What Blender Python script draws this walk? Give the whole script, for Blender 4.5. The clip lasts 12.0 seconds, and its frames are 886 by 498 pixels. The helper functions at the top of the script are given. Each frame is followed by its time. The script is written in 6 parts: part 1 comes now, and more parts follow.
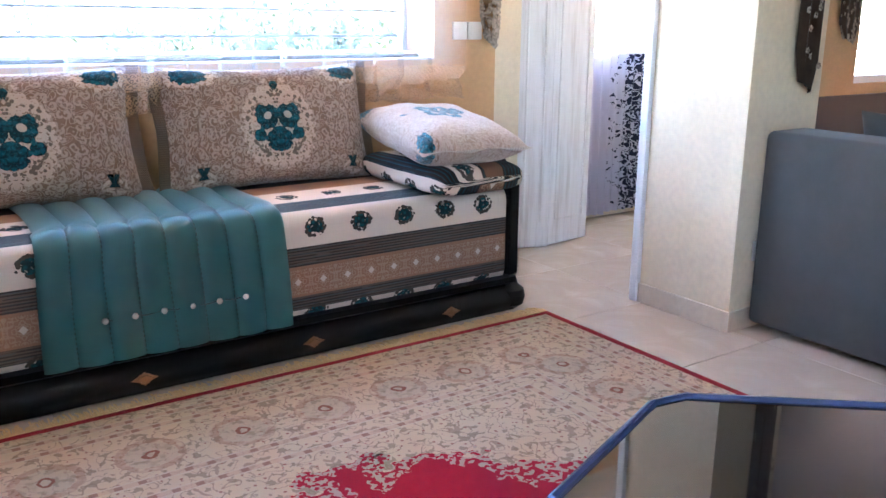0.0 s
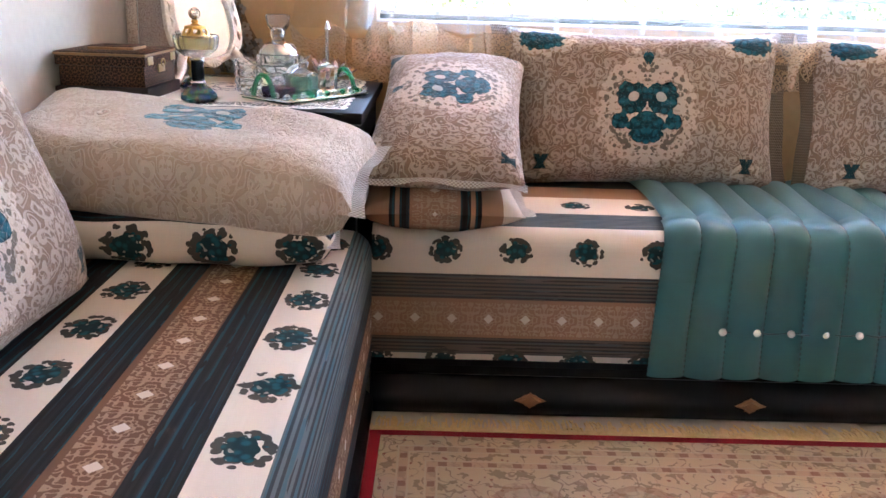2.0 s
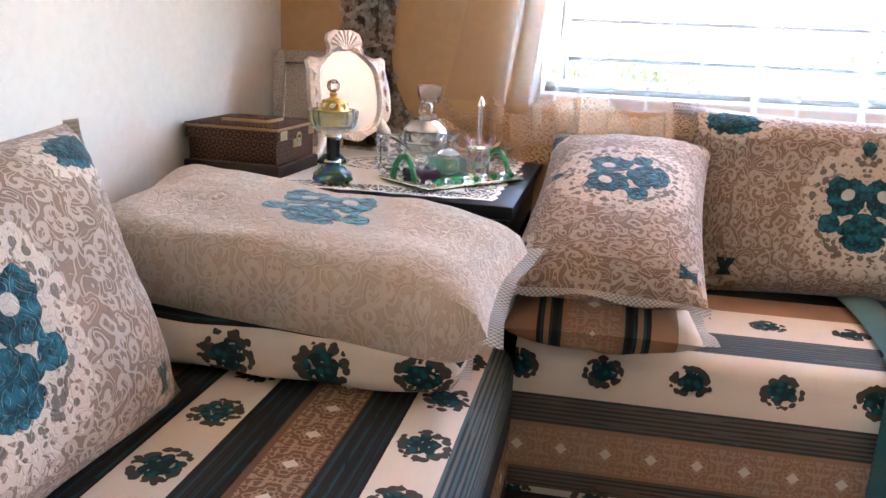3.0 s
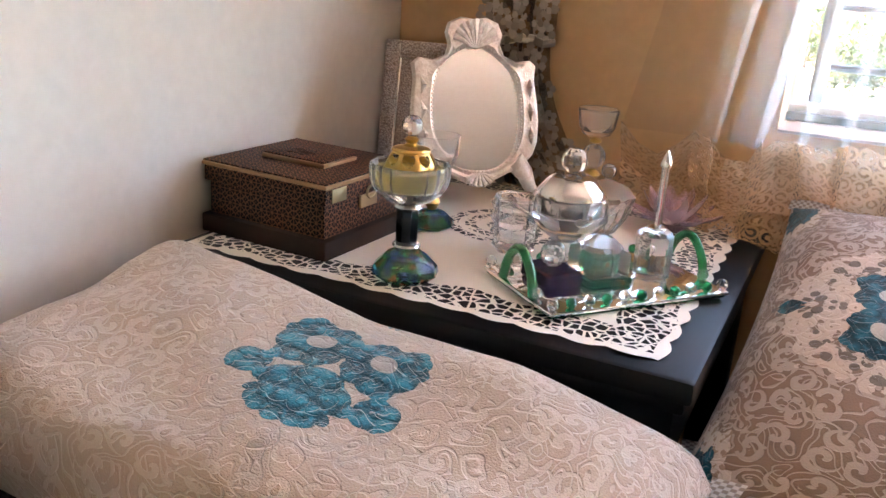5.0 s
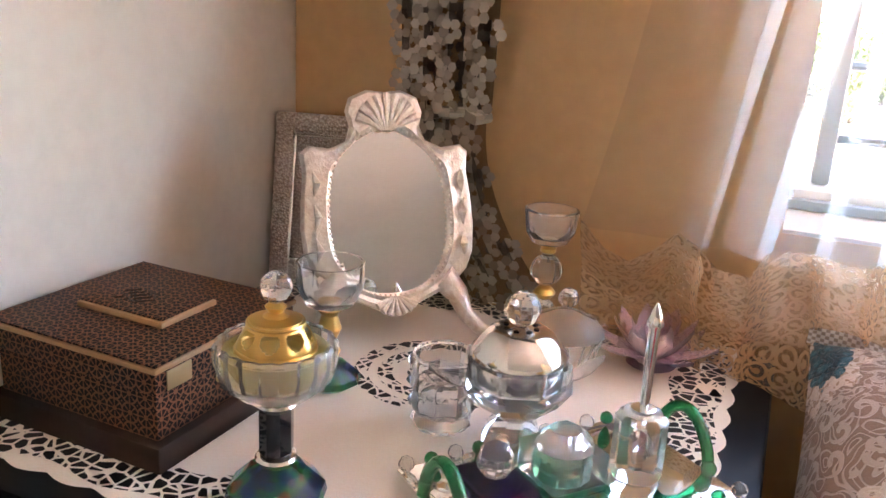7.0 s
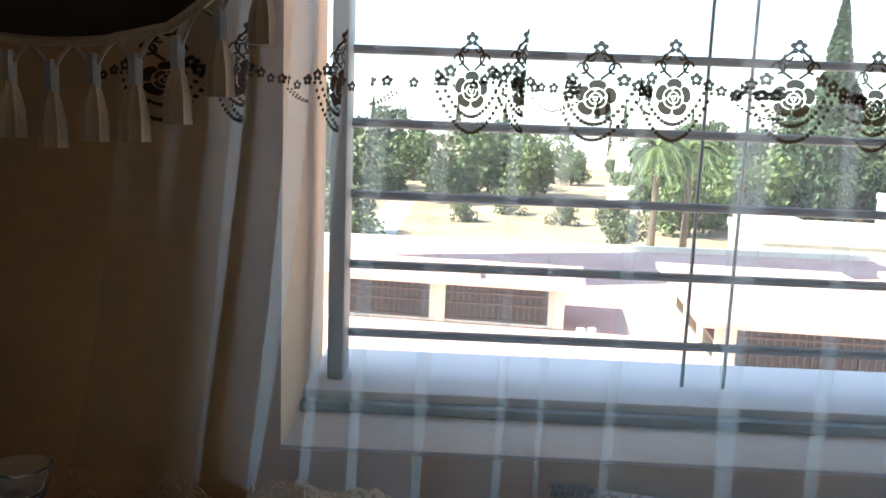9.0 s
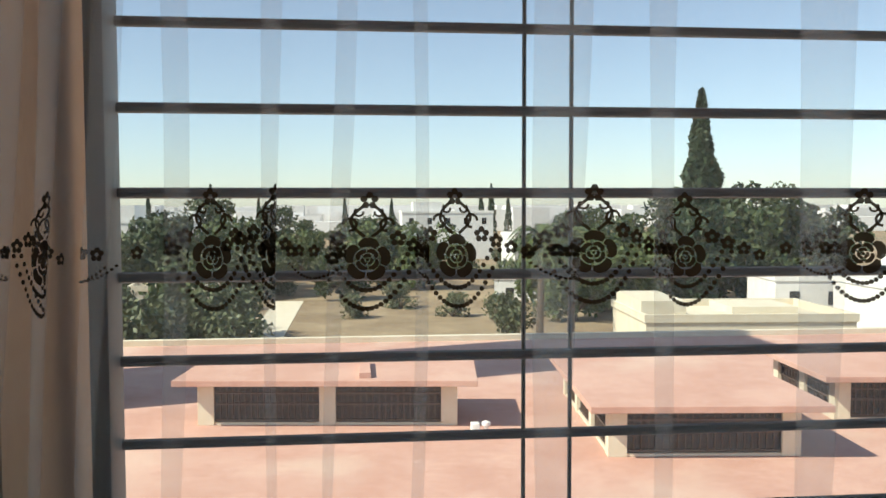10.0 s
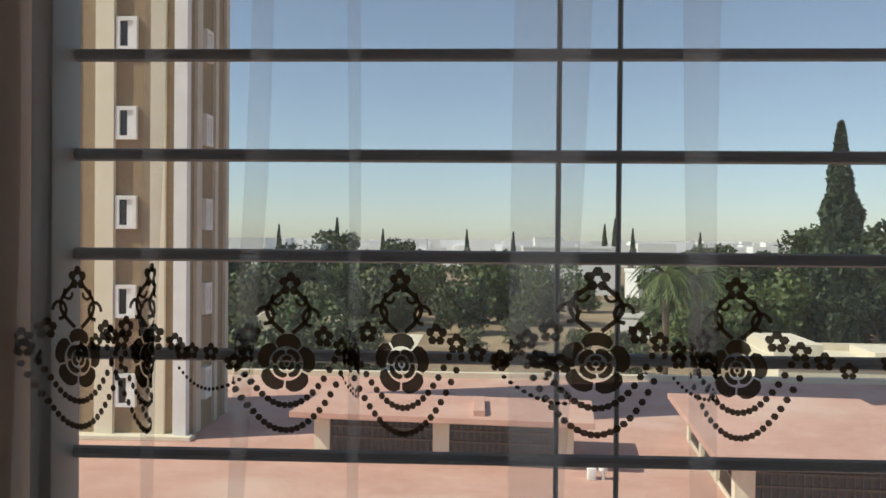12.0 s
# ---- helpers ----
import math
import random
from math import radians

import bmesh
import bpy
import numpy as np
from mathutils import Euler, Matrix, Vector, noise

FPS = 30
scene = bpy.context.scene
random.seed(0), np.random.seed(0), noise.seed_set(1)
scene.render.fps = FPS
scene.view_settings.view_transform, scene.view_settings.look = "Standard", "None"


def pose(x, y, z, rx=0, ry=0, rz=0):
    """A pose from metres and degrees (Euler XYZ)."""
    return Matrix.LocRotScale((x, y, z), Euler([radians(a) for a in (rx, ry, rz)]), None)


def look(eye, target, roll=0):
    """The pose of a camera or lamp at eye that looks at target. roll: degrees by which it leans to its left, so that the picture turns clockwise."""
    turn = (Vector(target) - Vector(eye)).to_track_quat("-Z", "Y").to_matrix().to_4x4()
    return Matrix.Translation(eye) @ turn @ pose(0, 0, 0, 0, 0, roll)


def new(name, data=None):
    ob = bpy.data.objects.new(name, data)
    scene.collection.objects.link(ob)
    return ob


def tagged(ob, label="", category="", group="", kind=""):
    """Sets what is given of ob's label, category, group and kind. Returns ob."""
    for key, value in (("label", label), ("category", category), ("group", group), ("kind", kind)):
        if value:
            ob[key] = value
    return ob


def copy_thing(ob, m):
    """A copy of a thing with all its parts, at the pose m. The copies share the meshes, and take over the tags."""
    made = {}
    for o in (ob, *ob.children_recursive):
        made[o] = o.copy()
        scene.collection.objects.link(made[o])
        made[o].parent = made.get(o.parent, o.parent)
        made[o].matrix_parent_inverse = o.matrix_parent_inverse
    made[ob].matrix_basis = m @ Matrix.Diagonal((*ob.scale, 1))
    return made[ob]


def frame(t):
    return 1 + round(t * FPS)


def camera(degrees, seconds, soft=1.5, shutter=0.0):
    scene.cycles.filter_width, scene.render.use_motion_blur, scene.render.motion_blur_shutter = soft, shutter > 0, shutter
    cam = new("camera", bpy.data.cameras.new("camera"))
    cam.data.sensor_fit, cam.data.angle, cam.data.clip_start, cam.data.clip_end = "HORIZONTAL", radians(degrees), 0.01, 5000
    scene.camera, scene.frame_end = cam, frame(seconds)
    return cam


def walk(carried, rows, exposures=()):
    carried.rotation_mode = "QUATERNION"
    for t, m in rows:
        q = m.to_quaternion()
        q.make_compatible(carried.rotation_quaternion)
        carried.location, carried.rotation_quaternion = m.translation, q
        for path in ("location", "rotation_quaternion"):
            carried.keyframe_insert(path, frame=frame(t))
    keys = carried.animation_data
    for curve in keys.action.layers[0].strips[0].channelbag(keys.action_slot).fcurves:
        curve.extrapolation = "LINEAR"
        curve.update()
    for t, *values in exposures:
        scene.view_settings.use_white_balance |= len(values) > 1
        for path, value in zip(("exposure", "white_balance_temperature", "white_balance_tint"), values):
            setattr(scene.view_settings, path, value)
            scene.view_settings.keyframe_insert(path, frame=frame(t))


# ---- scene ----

# ---------------------------------------------------------------- camera
cam = camera(55.0, 12.0, 1.5)
PATH = [
    (0, (1.234, -0.408, 1.187), (2.323, 1.189, 0.673), 0.4),
    (0.5, (1.161, -0.311, 1.169), (1.931, 1.45, 0.613), 0.9),
    (1, (1.151, -0.187, 1.17), (1.571, 1.679, 0.588), 0.6),
    (1.5, (1.111, -0.055, 1.171), (1.209, 1.844, 0.55), 1.5),
    (2, (1.004, 0.148, 1.163), (1.019, 2.054, 0.556), 1.7),
    (2.5, (0.969, 0.321, 1.166), (0.834, 2.237, 0.609), 1.7),
    (3, (0.997, 0.509, 1.192), (0.636, 2.412, 0.694), 2.5),
    (5, (0.915, 1.35, 1.27), (0.106, 3.066, 0.636), 3.9),
    (5.5, (0.854, 1.554, 1.267), (-0.004, 3.232, 0.599), 3.5),
    (6, (0.783, 1.703, 1.277), (-0.047, 3.4, 0.62), 2.8),
    (6.5, (0.776, 1.748, 1.297), (-0.033, 3.466, 0.671), 3.2),
    (8.5, (0.904, 1.803, 1.443), (0.754, 3.751, 1.017), 1.8),
    (9, (1.033, 1.883, 1.493), (0.984, 3.857, 1.172), 2.2),
    (9.5, (1.139, 1.988, 1.527), (1.195, 3.972, 1.281), 2.2),
    (10, (1.168, 2.063, 1.564), (1.369, 4.05, 1.466), -0.1),
    (10.5, (1.224, 2.153, 1.576), (1.484, 4.134, 1.498), 0.3),
    (11, (1.327, 2.224, 1.573), (1.411, 4.222, 1.543), 0.6),
    (11.5, (1.326, 2.248, 1.586), (1.245, 4.246, 1.54), 1.0),
    (12, (1.315, 2.285, 1.602), (1.23, 4.283, 1.584), 0.5),
]
EXPOSURE = [(0, 5.55, 5500, 7), (1.2, 5.75, 6150, 9), (2.5, 5.7, 6650, 10), (3.2, 5.6, 6800, 10), (4.8, 5.42, 7200, 12), (5.5, 5.18, 7300, 12), (6.7, 5.52, 7350, 13), (8.3, 3.85, 6000, 2), (9.0, 2.4, 6300, -4), (9.5, 1.45, 6600, -5), (10.0, 0.65, 6900, -2), (10.4, -0.2, 6700, -2), (11.0, -0.22, 6700, -2), (11.5, -0.02, 6700, -2), (12, 0.15, 6800, 0)]
walk(cam, [(t, look(e, a, r)) for t, e, a, r in PATH], EXPOSURE)

# ---------------------------------------------------------------- light
SUN_ELEVATION, SUN_FROM = 43.0, (-0.95, -0.30)
world = bpy.data.worlds.new("world")
scene.world = world
world.use_nodes = True
sky = world.node_tree.nodes.new("ShaderNodeTexSky")
sky.sky_type, sky.sun_disc = "NISHITA", False
sky.sun_elevation = radians(SUN_ELEVATION)
sky.sun_rotation = math.atan2(SUN_FROM[0], SUN_FROM[1])
sky.dust_density, sky.air_density, sky.ozone_density = 0.4, 0.85, 2.0
background = world.node_tree.nodes["Background"]
background.inputs["Strength"].default_value = 0.11
paler = world.node_tree.nodes.new("ShaderNodeHueSaturation")
paler.inputs["Saturation"].default_value = 0.8
world.node_tree.links.new(sky.outputs[0], paler.inputs["Color"])
cooler = world.node_tree.nodes.new("ShaderNodeVectorMath")
cooler.operation = "MULTIPLY"
cooler.inputs[1].default_value = (0.96, 0.975, 1.04)
world.node_tree.links.new(paler.outputs[0], cooler.inputs[0])
world.node_tree.links.new(cooler.outputs[0], background.inputs["Color"])
sun = new("sun", bpy.data.lights.new("sun", "SUN"))
sun.data.energy, sun.data.angle, sun.data.color = 4.2, radians(0.5), (1.0, 0.95, 0.87)
sun.matrix_world = look((SUN_FROM[0] * 30, SUN_FROM[1] * 30, 30 * math.tan(radians(SUN_ELEVATION))), (0, 0, 0))


# ---------------------------------------------------------------- material tools
class S:
    """A shader socket with arithmetic."""

    def __init__(self, tree, out):
        self.t, self.o = tree, out

    def m(self, op, *others):
        n = self.t.nodes.new("ShaderNodeMath")
        n.operation = op
        for i, v in enumerate((self,) + others):
            if isinstance(v, S):
                self.t.links.new(v.o, n.inputs[i])
            else:
                n.inputs[i].default_value = v
        return S(self.t, n.outputs[0])

    def __add__(self, v): return self.m("ADD", v)
    def __sub__(self, v): return self.m("SUBTRACT", v)
    def __mul__(self, v): return self.m("MULTIPLY", v)
    def __truediv__(self, v): return self.m("DIVIDE", v)
    def __lt__(self, v): return self.m("LESS_THAN", v)
    def __gt__(self, v): return self.m("GREATER_THAN", v)
    def abs(self): return self.m("ABSOLUTE")
    def sin(self): return self.m("SINE")
    def floor(self): return self.m("FLOOR")
    def mod(self, v): return self.m("FLOORED_MODULO", v)
    def least(self, v): return self.m("MINIMUM", v)
    def most(self, v): return self.m("MAXIMUM", v)
    def root(self): return self.m("SQRT")
    def inv(self): return (self * -1.0) + 1.0

    def step(self, a, b):
        n = self.t.nodes.new("ShaderNodeMapRange")
        n.interpolation_type = "SMOOTHSTEP"
        n.inputs["From Min"].default_value, n.inputs["From Max"].default_value = a, b
        self.t.links.new(self.o, n.inputs["Value"])
        return S(self.t, n.outputs["Result"])


class Mat:
    """A principled material that is put together in a few lines."""

    def __init__(self, name, rough=0.6, metal=0.0, color=None, **more):
        self.mat = bpy.data.materials.new(name)
        self.mat.use_nodes = True
        self.t = self.mat.node_tree
        self.p = self.t.nodes["Principled BSDF"]
        self.out = self.t.nodes["Material Output"]
        self.set("Roughness", rough), self.set("Metallic", metal)
        if color is not None:
            self.set("Base Color", color)
        for k, v in more.items():
            self.set(k.replace("_", " "), v)

    def set(self, key, v):
        if isinstance(v, S):
            self.t.links.new(v.o, self.p.inputs[key])
        elif isinstance(v, (tuple, list)):
            self.p.inputs[key].default_value = (*v, 1.0) if len(v) == 3 else v
        else:
            self.p.inputs[key].default_value = v
        return self

    def coord(self, kind="Object"):
        n = self.t.nodes.new("ShaderNodeTexCoord")
        return S(self.t, n.outputs[kind])

    def xyz(self, c):
        n = self.t.nodes.new("ShaderNodeSeparateXYZ")
        self.t.links.new(c.o, n.inputs[0])
        return [S(self.t, n.outputs[i]) for i in range(3)]

    def join(self, x, y, z=0.0):
        n = self.t.nodes.new("ShaderNodeCombineXYZ")
        for i, v in enumerate((x, y, z)):
            if isinstance(v, S):
                self.t.links.new(v.o, n.inputs[i])
            else:
                n.inputs[i].default_value = v
        return S(self.t, n.outputs[0])

    def noise(self, c, scale, detail=3.0, rough=0.5, warp=0.0):
        n = self.t.nodes.new("ShaderNodeTexNoise")
        n.inputs["Scale"].default_value, n.inputs["Detail"].default_value = scale, detail
        n.inputs["Roughness"].default_value, n.inputs["Distortion"].default_value = rough, warp
        self.t.links.new(c.o, n.inputs["Vector"])
        return S(self.t, n.outputs["Fac"])

    def cells(self, c, scale, feature="F1", what="Distance", jitter=1.0):
        n = self.t.nodes.new("ShaderNodeTexVoronoi")
        n.feature = feature
        n.inputs["Scale"].default_value, n.inputs["Randomness"].default_value = scale, jitter
        self.t.links.new(c.o, n.inputs["Vector"])
        return S(self.t, n.outputs[what])

    def mix(self, fac, a, b):
        n = self.t.nodes.new("ShaderNodeMix")
        n.data_type = "RGBA"
        for i, v in ((0, fac), (6, a), (7, b)):
            if isinstance(v, S):
                self.t.links.new(v.o, n.inputs[i])
            else:
                n.inputs[i].default_value = (*v, 1.0) if isinstance(v, tuple) else v
        return S(self.t, n.outputs[2])

    def ramp(self, fac, stops, kind="CONSTANT"):
        n = self.t.nodes.new("ShaderNodeValToRGB")
        n.color_ramp.interpolation = kind
        e = n.color_ramp.elements
        while len(e) < len(stops):
            e.new(0.5)
        for k, (p, c) in enumerate(stops):
            e[k].position, e[k].color = p, (*c, 1.0)
        self.t.links.new(fac.o, n.inputs[0])
        return S(self.t, n.outputs[0])

    def bump(self, height, strength=0.3, distance=0.002):
        n = self.t.nodes.new("ShaderNodeBump")
        n.inputs["Strength"].default_value, n.inputs["Distance"].default_value = strength, distance
        self.t.links.new(height.o, n.inputs["Height"])
        self.t.links.new(n.outputs[0], self.p.inputs["Normal"])
        return self

    def random(self):
        return S(self.t, self.t.nodes.new("ShaderNodeObjectInfo").outputs["Random"])

    def island(self):
        return S(self.t, self.t.nodes.new("ShaderNodeNewGeometry").outputs["Random Per Island"])

    def holes(self, solid):
        """Lets light through where solid is 0."""
        clear = self.t.nodes.new("ShaderNodeBsdfTransparent")
        n = self.t.nodes.new("ShaderNodeMixShader")
        if isinstance(solid, S):
            self.t.links.new(solid.o, n.inputs[0])
        else:
            n.inputs[0].default_value = solid
        self.t.links.new(clear.outputs[0], n.inputs[1])
        self.t.links.new(self.p.outputs[0], n.inputs[2])
        self.t.links.new(n.outputs[0], self.out.inputs[0])
        return self


# ---------------------------------------------------------------- mesh tools
def link_mesh(name, bm, material, smooth=True):
    data = bpy.data.meshes.new(name)
    bm.to_mesh(data)
    bm.free()
    if material is not None:
        data.materials.append(material.mat if isinstance(material, Mat) else material)
    if smooth:
        for poly in data.polygons:
            poly.use_smooth = True
        data.set_sharp_from_angle(angle=radians(38))
    return new(name, data)


def part(name, bm, material, parent, label="", smooth=True):
    ob = link_mesh(name, bm, material, smooth)
    ob.parent = parent
    if label:
        tagged(ob, label)
    return ob


def share(ob, m, parent=None):
    """Another object on the same mesh."""
    o = ob.copy()
    scene.collection.objects.link(o)
    o.matrix_basis = m
    if parent is not None:
        o.parent = parent
    return o


def thing(name, label, category, m=None, group="", kind=""):
    ob = new(name)
    ob.empty_display_size = 0.05
    if m is not None:
        ob.matrix_basis = m
    return tagged(ob, label, category, group, kind)


def structure(name, bm, material, label, smooth=False):
    return tagged(link_mesh(name, bm, material, smooth), label, name.split("_")[0], kind="structure")


def box(lo, hi, bevel=0.0, bm=None, seg=2):
    bm = bm or bmesh.new()
    lo, hi = Vector(lo), Vector(hi)
    vs = bmesh.ops.create_cube(bm, size=1.0, matrix=Matrix.LocRotScale((lo + hi) / 2, None, hi - lo))["verts"]
    if bevel > 0:
        es = list({e for v in vs for e in v.link_edges})
        bmesh.ops.bevel(bm, geom=es, offset=bevel, segments=seg, affect="EDGES", profile=0.5)
    return bm


def lathe(profile, seg=24, bm=None, at=(0, 0, 0), lobes=0, depth=0.0):
    """A turned body from (radius, height) pairs; lobes flute it."""
    bm = bm or bmesh.new()
    at = Vector(at)
    rings = []
    for r, z in profile:
        ring = []
        for k in range(seg):
            a = 2 * math.pi * k / seg
            q = r * (1 + depth * math.cos(lobes * a)) if lobes else r
            ring.append(bm.verts.new(at + Vector((q * math.cos(a), q * math.sin(a), z))))
        rings.append(ring)
    for a, b in zip(rings, rings[1:]):
        for k in range(seg):
            bm.faces.new((a[k], a[(k + 1) % seg], b[(k + 1) % seg], b[k]))
    bm.faces.new(rings[0][::-1])
    bm.faces.new(rings[-1])
    return bm


def tube(points, radius, seg=8, bm=None, closed=False):
    bm = bm or bmesh.new()
    pts = [Vector(p) for p in points]
    rings = []
    count = len(pts)
    for i, p in enumerate(pts):
        a = pts[(i - 1) % count] if closed or i > 0 else p
        b = pts[(i + 1) % count] if closed or i < count - 1 else p
        d = (b - a).normalized()
        side = d.orthogonal().normalized() if i == 0 else (side - d * side.dot(d)).normalized()
        up = d.cross(side)
        r = radius[i] if isinstance(radius, (list, tuple)) else radius
        rings.append([bm.verts.new(p + r * (math.cos(2 * math.pi * k / seg) * side + math.sin(2 * math.pi * k / seg) * up)) for k in range(seg)])
    for i in range(count if closed else count - 1):
        a, b = rings[i], rings[(i + 1) % count]
        for k in range(seg):
            bm.faces.new((a[k], a[(k + 1) % seg], b[(k + 1) % seg], b[k]))
    if not closed:
        bm.faces.new(rings[0][::-1]), bm.faces.new(rings[-1])
    return bm


def sheet(fn, nu, nv, bm=None, uv=None, thick=0.0):
    """A grid surface fn(a, b) for a, b in 0..1, with uv(a, b) in metres."""
    bm = bm or bmesh.new()
    layer = bm.loops.layers.uv.verify()
    grid = [[bm.verts.new(fn(i / nu, j / nv)) for j in range(nv + 1)] for i in range(nu + 1)]
    for i in range(nu):
        for j in range(nv):
            quad = ((i, j), (i + 1, j), (i + 1, j + 1), (i, j + 1))
            f = bm.faces.new([grid[a][b] for a, b in quad])
            if uv:
                for loop, (a, b) in zip(f.loops, quad):
                    loop[layer].uv = uv(a / nu, b / nv)
    if thick:
        bmesh.ops.solidify(bm, geom=bm.faces[:], thickness=thick)
    return bm


def sweep(profile, along, lo, hi, bm=None, cap=True, cuts=1):
    """A profile of (across, height) pairs drawn along an axis; uv: metres along and round."""
    bm = bm or bmesh.new()
    layer = bm.loops.layers.uv.verify()
    dist = [0.0]
    for a, b in zip(profile, profile[1:]):
        dist.append(dist[-1] + math.hypot(b[0] - a[0], b[1] - a[1]))
    rows = []
    for i in range(cuts + 1):
        s = lo + (hi - lo) * i / cuts
        rows.append([bm.verts.new((s, a, z) if along == "x" else (a, s, z)) for a, z in profile])
    for i in range(cuts):
        for k in range(len(profile) - 1):
            f = bm.faces.new((rows[i][k], rows[i][k + 1], rows[i + 1][k + 1], rows[i + 1][k]))
            us = [lo + (hi - lo) * j / cuts for j in (i, i, i + 1, i + 1)]
            for loop, u, d in zip(f.loops, us, (dist[k], dist[k + 1], dist[k + 1], dist[k])):
                loop[layer].uv = (u, d)
    if cap:
        bm.faces.new(rows[0]), bm.faces.new(rows[-1][::-1])
    bmesh.ops.recalc_face_normals(bm, faces=bm.faces[:])
    return bm


def arc(cx, cz, r, a0, a1, n=6):
    return [(cx + r * math.cos(radians(a0 + (a1 - a0) * k / n)), cz + r * math.sin(radians(a0 + (a1 - a0) * k / n))) for k in range(n + 1)]


# ---------------------------------------------------------------- materials
def plaster(name, color, amount=0.06):
    m = Mat(name, 0.75)
    c = m.coord()
    n = m.noise(c, 1.7, 4) * 0.7 + m.noise(c, 38, 2) * 0.3
    dark = tuple(v * (1 - 3 * amount) for v in color)
    m.set("Base Color", m.mix(n.step(0.3, 0.7), dark, color))
    return m.bump(m.noise(c, 160, 2), 0.12, 0.001)


wall_white = plaster("wall_off_white", (0.65, 0.615, 0.545), 0.045)
wall_cream = plaster("wall_cream", (0.80, 0.69, 0.50))
wall_tan = plaster("wall_tan", (0.64, 0.40, 0.20))
ceiling_paint = plaster("ceiling_white", (0.64, 0.69, 0.70), 0.03)
facade_paint = plaster("facade", (0.62, 0.55, 0.45))


def dark_wood():
    m = Mat("black_wood", 0.4, Specular_IOR_Level=0.16)
    x, y, z = m.xyz(m.coord())
    g = m.noise(m.join(x * 6.0, y * 6.0, z * 60.0), 2.0, 4)
    return m.set("Base Color", m.mix(g, (0.004, 0.0035, 0.004), (0.010, 0.008, 0.008))).bump(g, 0.1, 0.001)


black_wood = dark_wood()


def tile_marble():
    m = Mat("floor_marble", 0.14, Specular_IOR_Level=0.5)
    c = m.coord()
    v = m.noise(c, 3.0, 5, 0.6, 1.2)
    col = m.mix(v.step(0.35, 0.75), (0.60, 0.52, 0.42), (0.72, 0.66, 0.57))
    return m.set("Base Color", m.mix(m.random() * 0.35, col, (0.56, 0.48, 0.38)))


marble = tile_marble()
grout = Mat("grout", 0.8, color=(0.42, 0.38, 0.33))
TEAL_DARK = (0.006, 0.04, 0.05)


def flower(m, u, v, pitch, centre, size):
    """How far inside a round blossom each point is, in a row of them."""
    n = m.cells(m.join(u, v), 62.0, "F1", "Distance", 0.8)
    du = (u.mod(pitch) - pitch / 2) / size
    dv = (v - centre) / (size * 0.85)
    r = (du * du + dv * dv).root()
    return r + (n - 0.36) * 0.36


def stripe_fabric(name, length, stops, rows, tans, shift=0.0, scroll_color=(0.40, 0.27, 0.175), blue=0.5):
    """Woven stripes by the second uv axis, with rows of blossoms and a scroll band."""
    m = Mat(name, 0.9, Sheen_Weight=0.015, Sheen_Roughness=0.4, Specular_IOR_Level=0.08)
    u, v, _ = m.xyz(m.coord("UV"))
    u = u + shift
    ticks = m.noise(m.join(u * 2.0, v * 90.0), 1.0, 2)
    base = m.ramp(v / length, [(a / length, c) for a, c in stops])
    lines = ((v * 2 * math.pi / 0.019).sin() > 0.45) * (m.noise(m.join(u * 9.0, v * 60.0), 1.0, 2) > 0.42)
    dark = m.ramp(v / length, [(a / length, (1, 1, 1) if c[0] < 0.15 else (0, 0, 0)) for a, c in stops])
    fac = S(m.t, dark.o) * lines
    base = m.mix(fac * blue, base, (0.02, 0.105, 0.13))
    hair = ((v * 2 * math.pi / 0.0105).sin() > 0.1) * (m.noise(m.join(u * 5.0, v * 80.0), 1.0, 2) > 0.38)
    base = m.mix(S(m.t, dark.o) * hair * 0.75, base, (0.022, 0.02, 0.02))
    for lo, hi in tans:
        q = m.join((u.mod(0.10) - 0.05).abs(), (v - (lo + hi) / 2).abs())
        scroll = ((m.noise(q, 62.0, 1.0) - 0.5).abs() < 0.05) * (v > lo + 0.008) * (v < hi - 0.008)
        rhomb = (((u.mod(0.10) - 0.05).abs() + (v - (lo + hi) / 2).abs()) < 0.014)
        base = m.mix(scroll * 0.8, base, scroll_color)
        base = m.mix(rhomb, base, (0.68, 0.60, 0.50))
    height = ticks
    for centre, size in rows:
        r = flower(m, u, v, 0.187, centre, size)
        petal = m.cells(m.join(u, v), 62.0, "F1", "Distance", 0.8)
        base = m.mix((r < 1.0) * (petal < 0.68), base, (0.065, 0.055, 0.045))
        teal = m.mix(petal.step(0.2, 0.6), (0.010, 0.085, 0.10), (0.005, 0.028, 0.032))
        base = m.mix(r < 0.66, base, teal)
        base = m.mix((r < 0.62) * (m.noise(m.join(u, v), 75.0, 0.0) > 0.72), base, (0.30, 0.28, 0.24))
        height = height + (r < 0.95) * 0.7
    base = m.mix(ticks * 0.06, base, (0.30, 0.26, 0.22))
    m.set("Base Color", base)
    return m.bump(height, 0.35, 0.002)


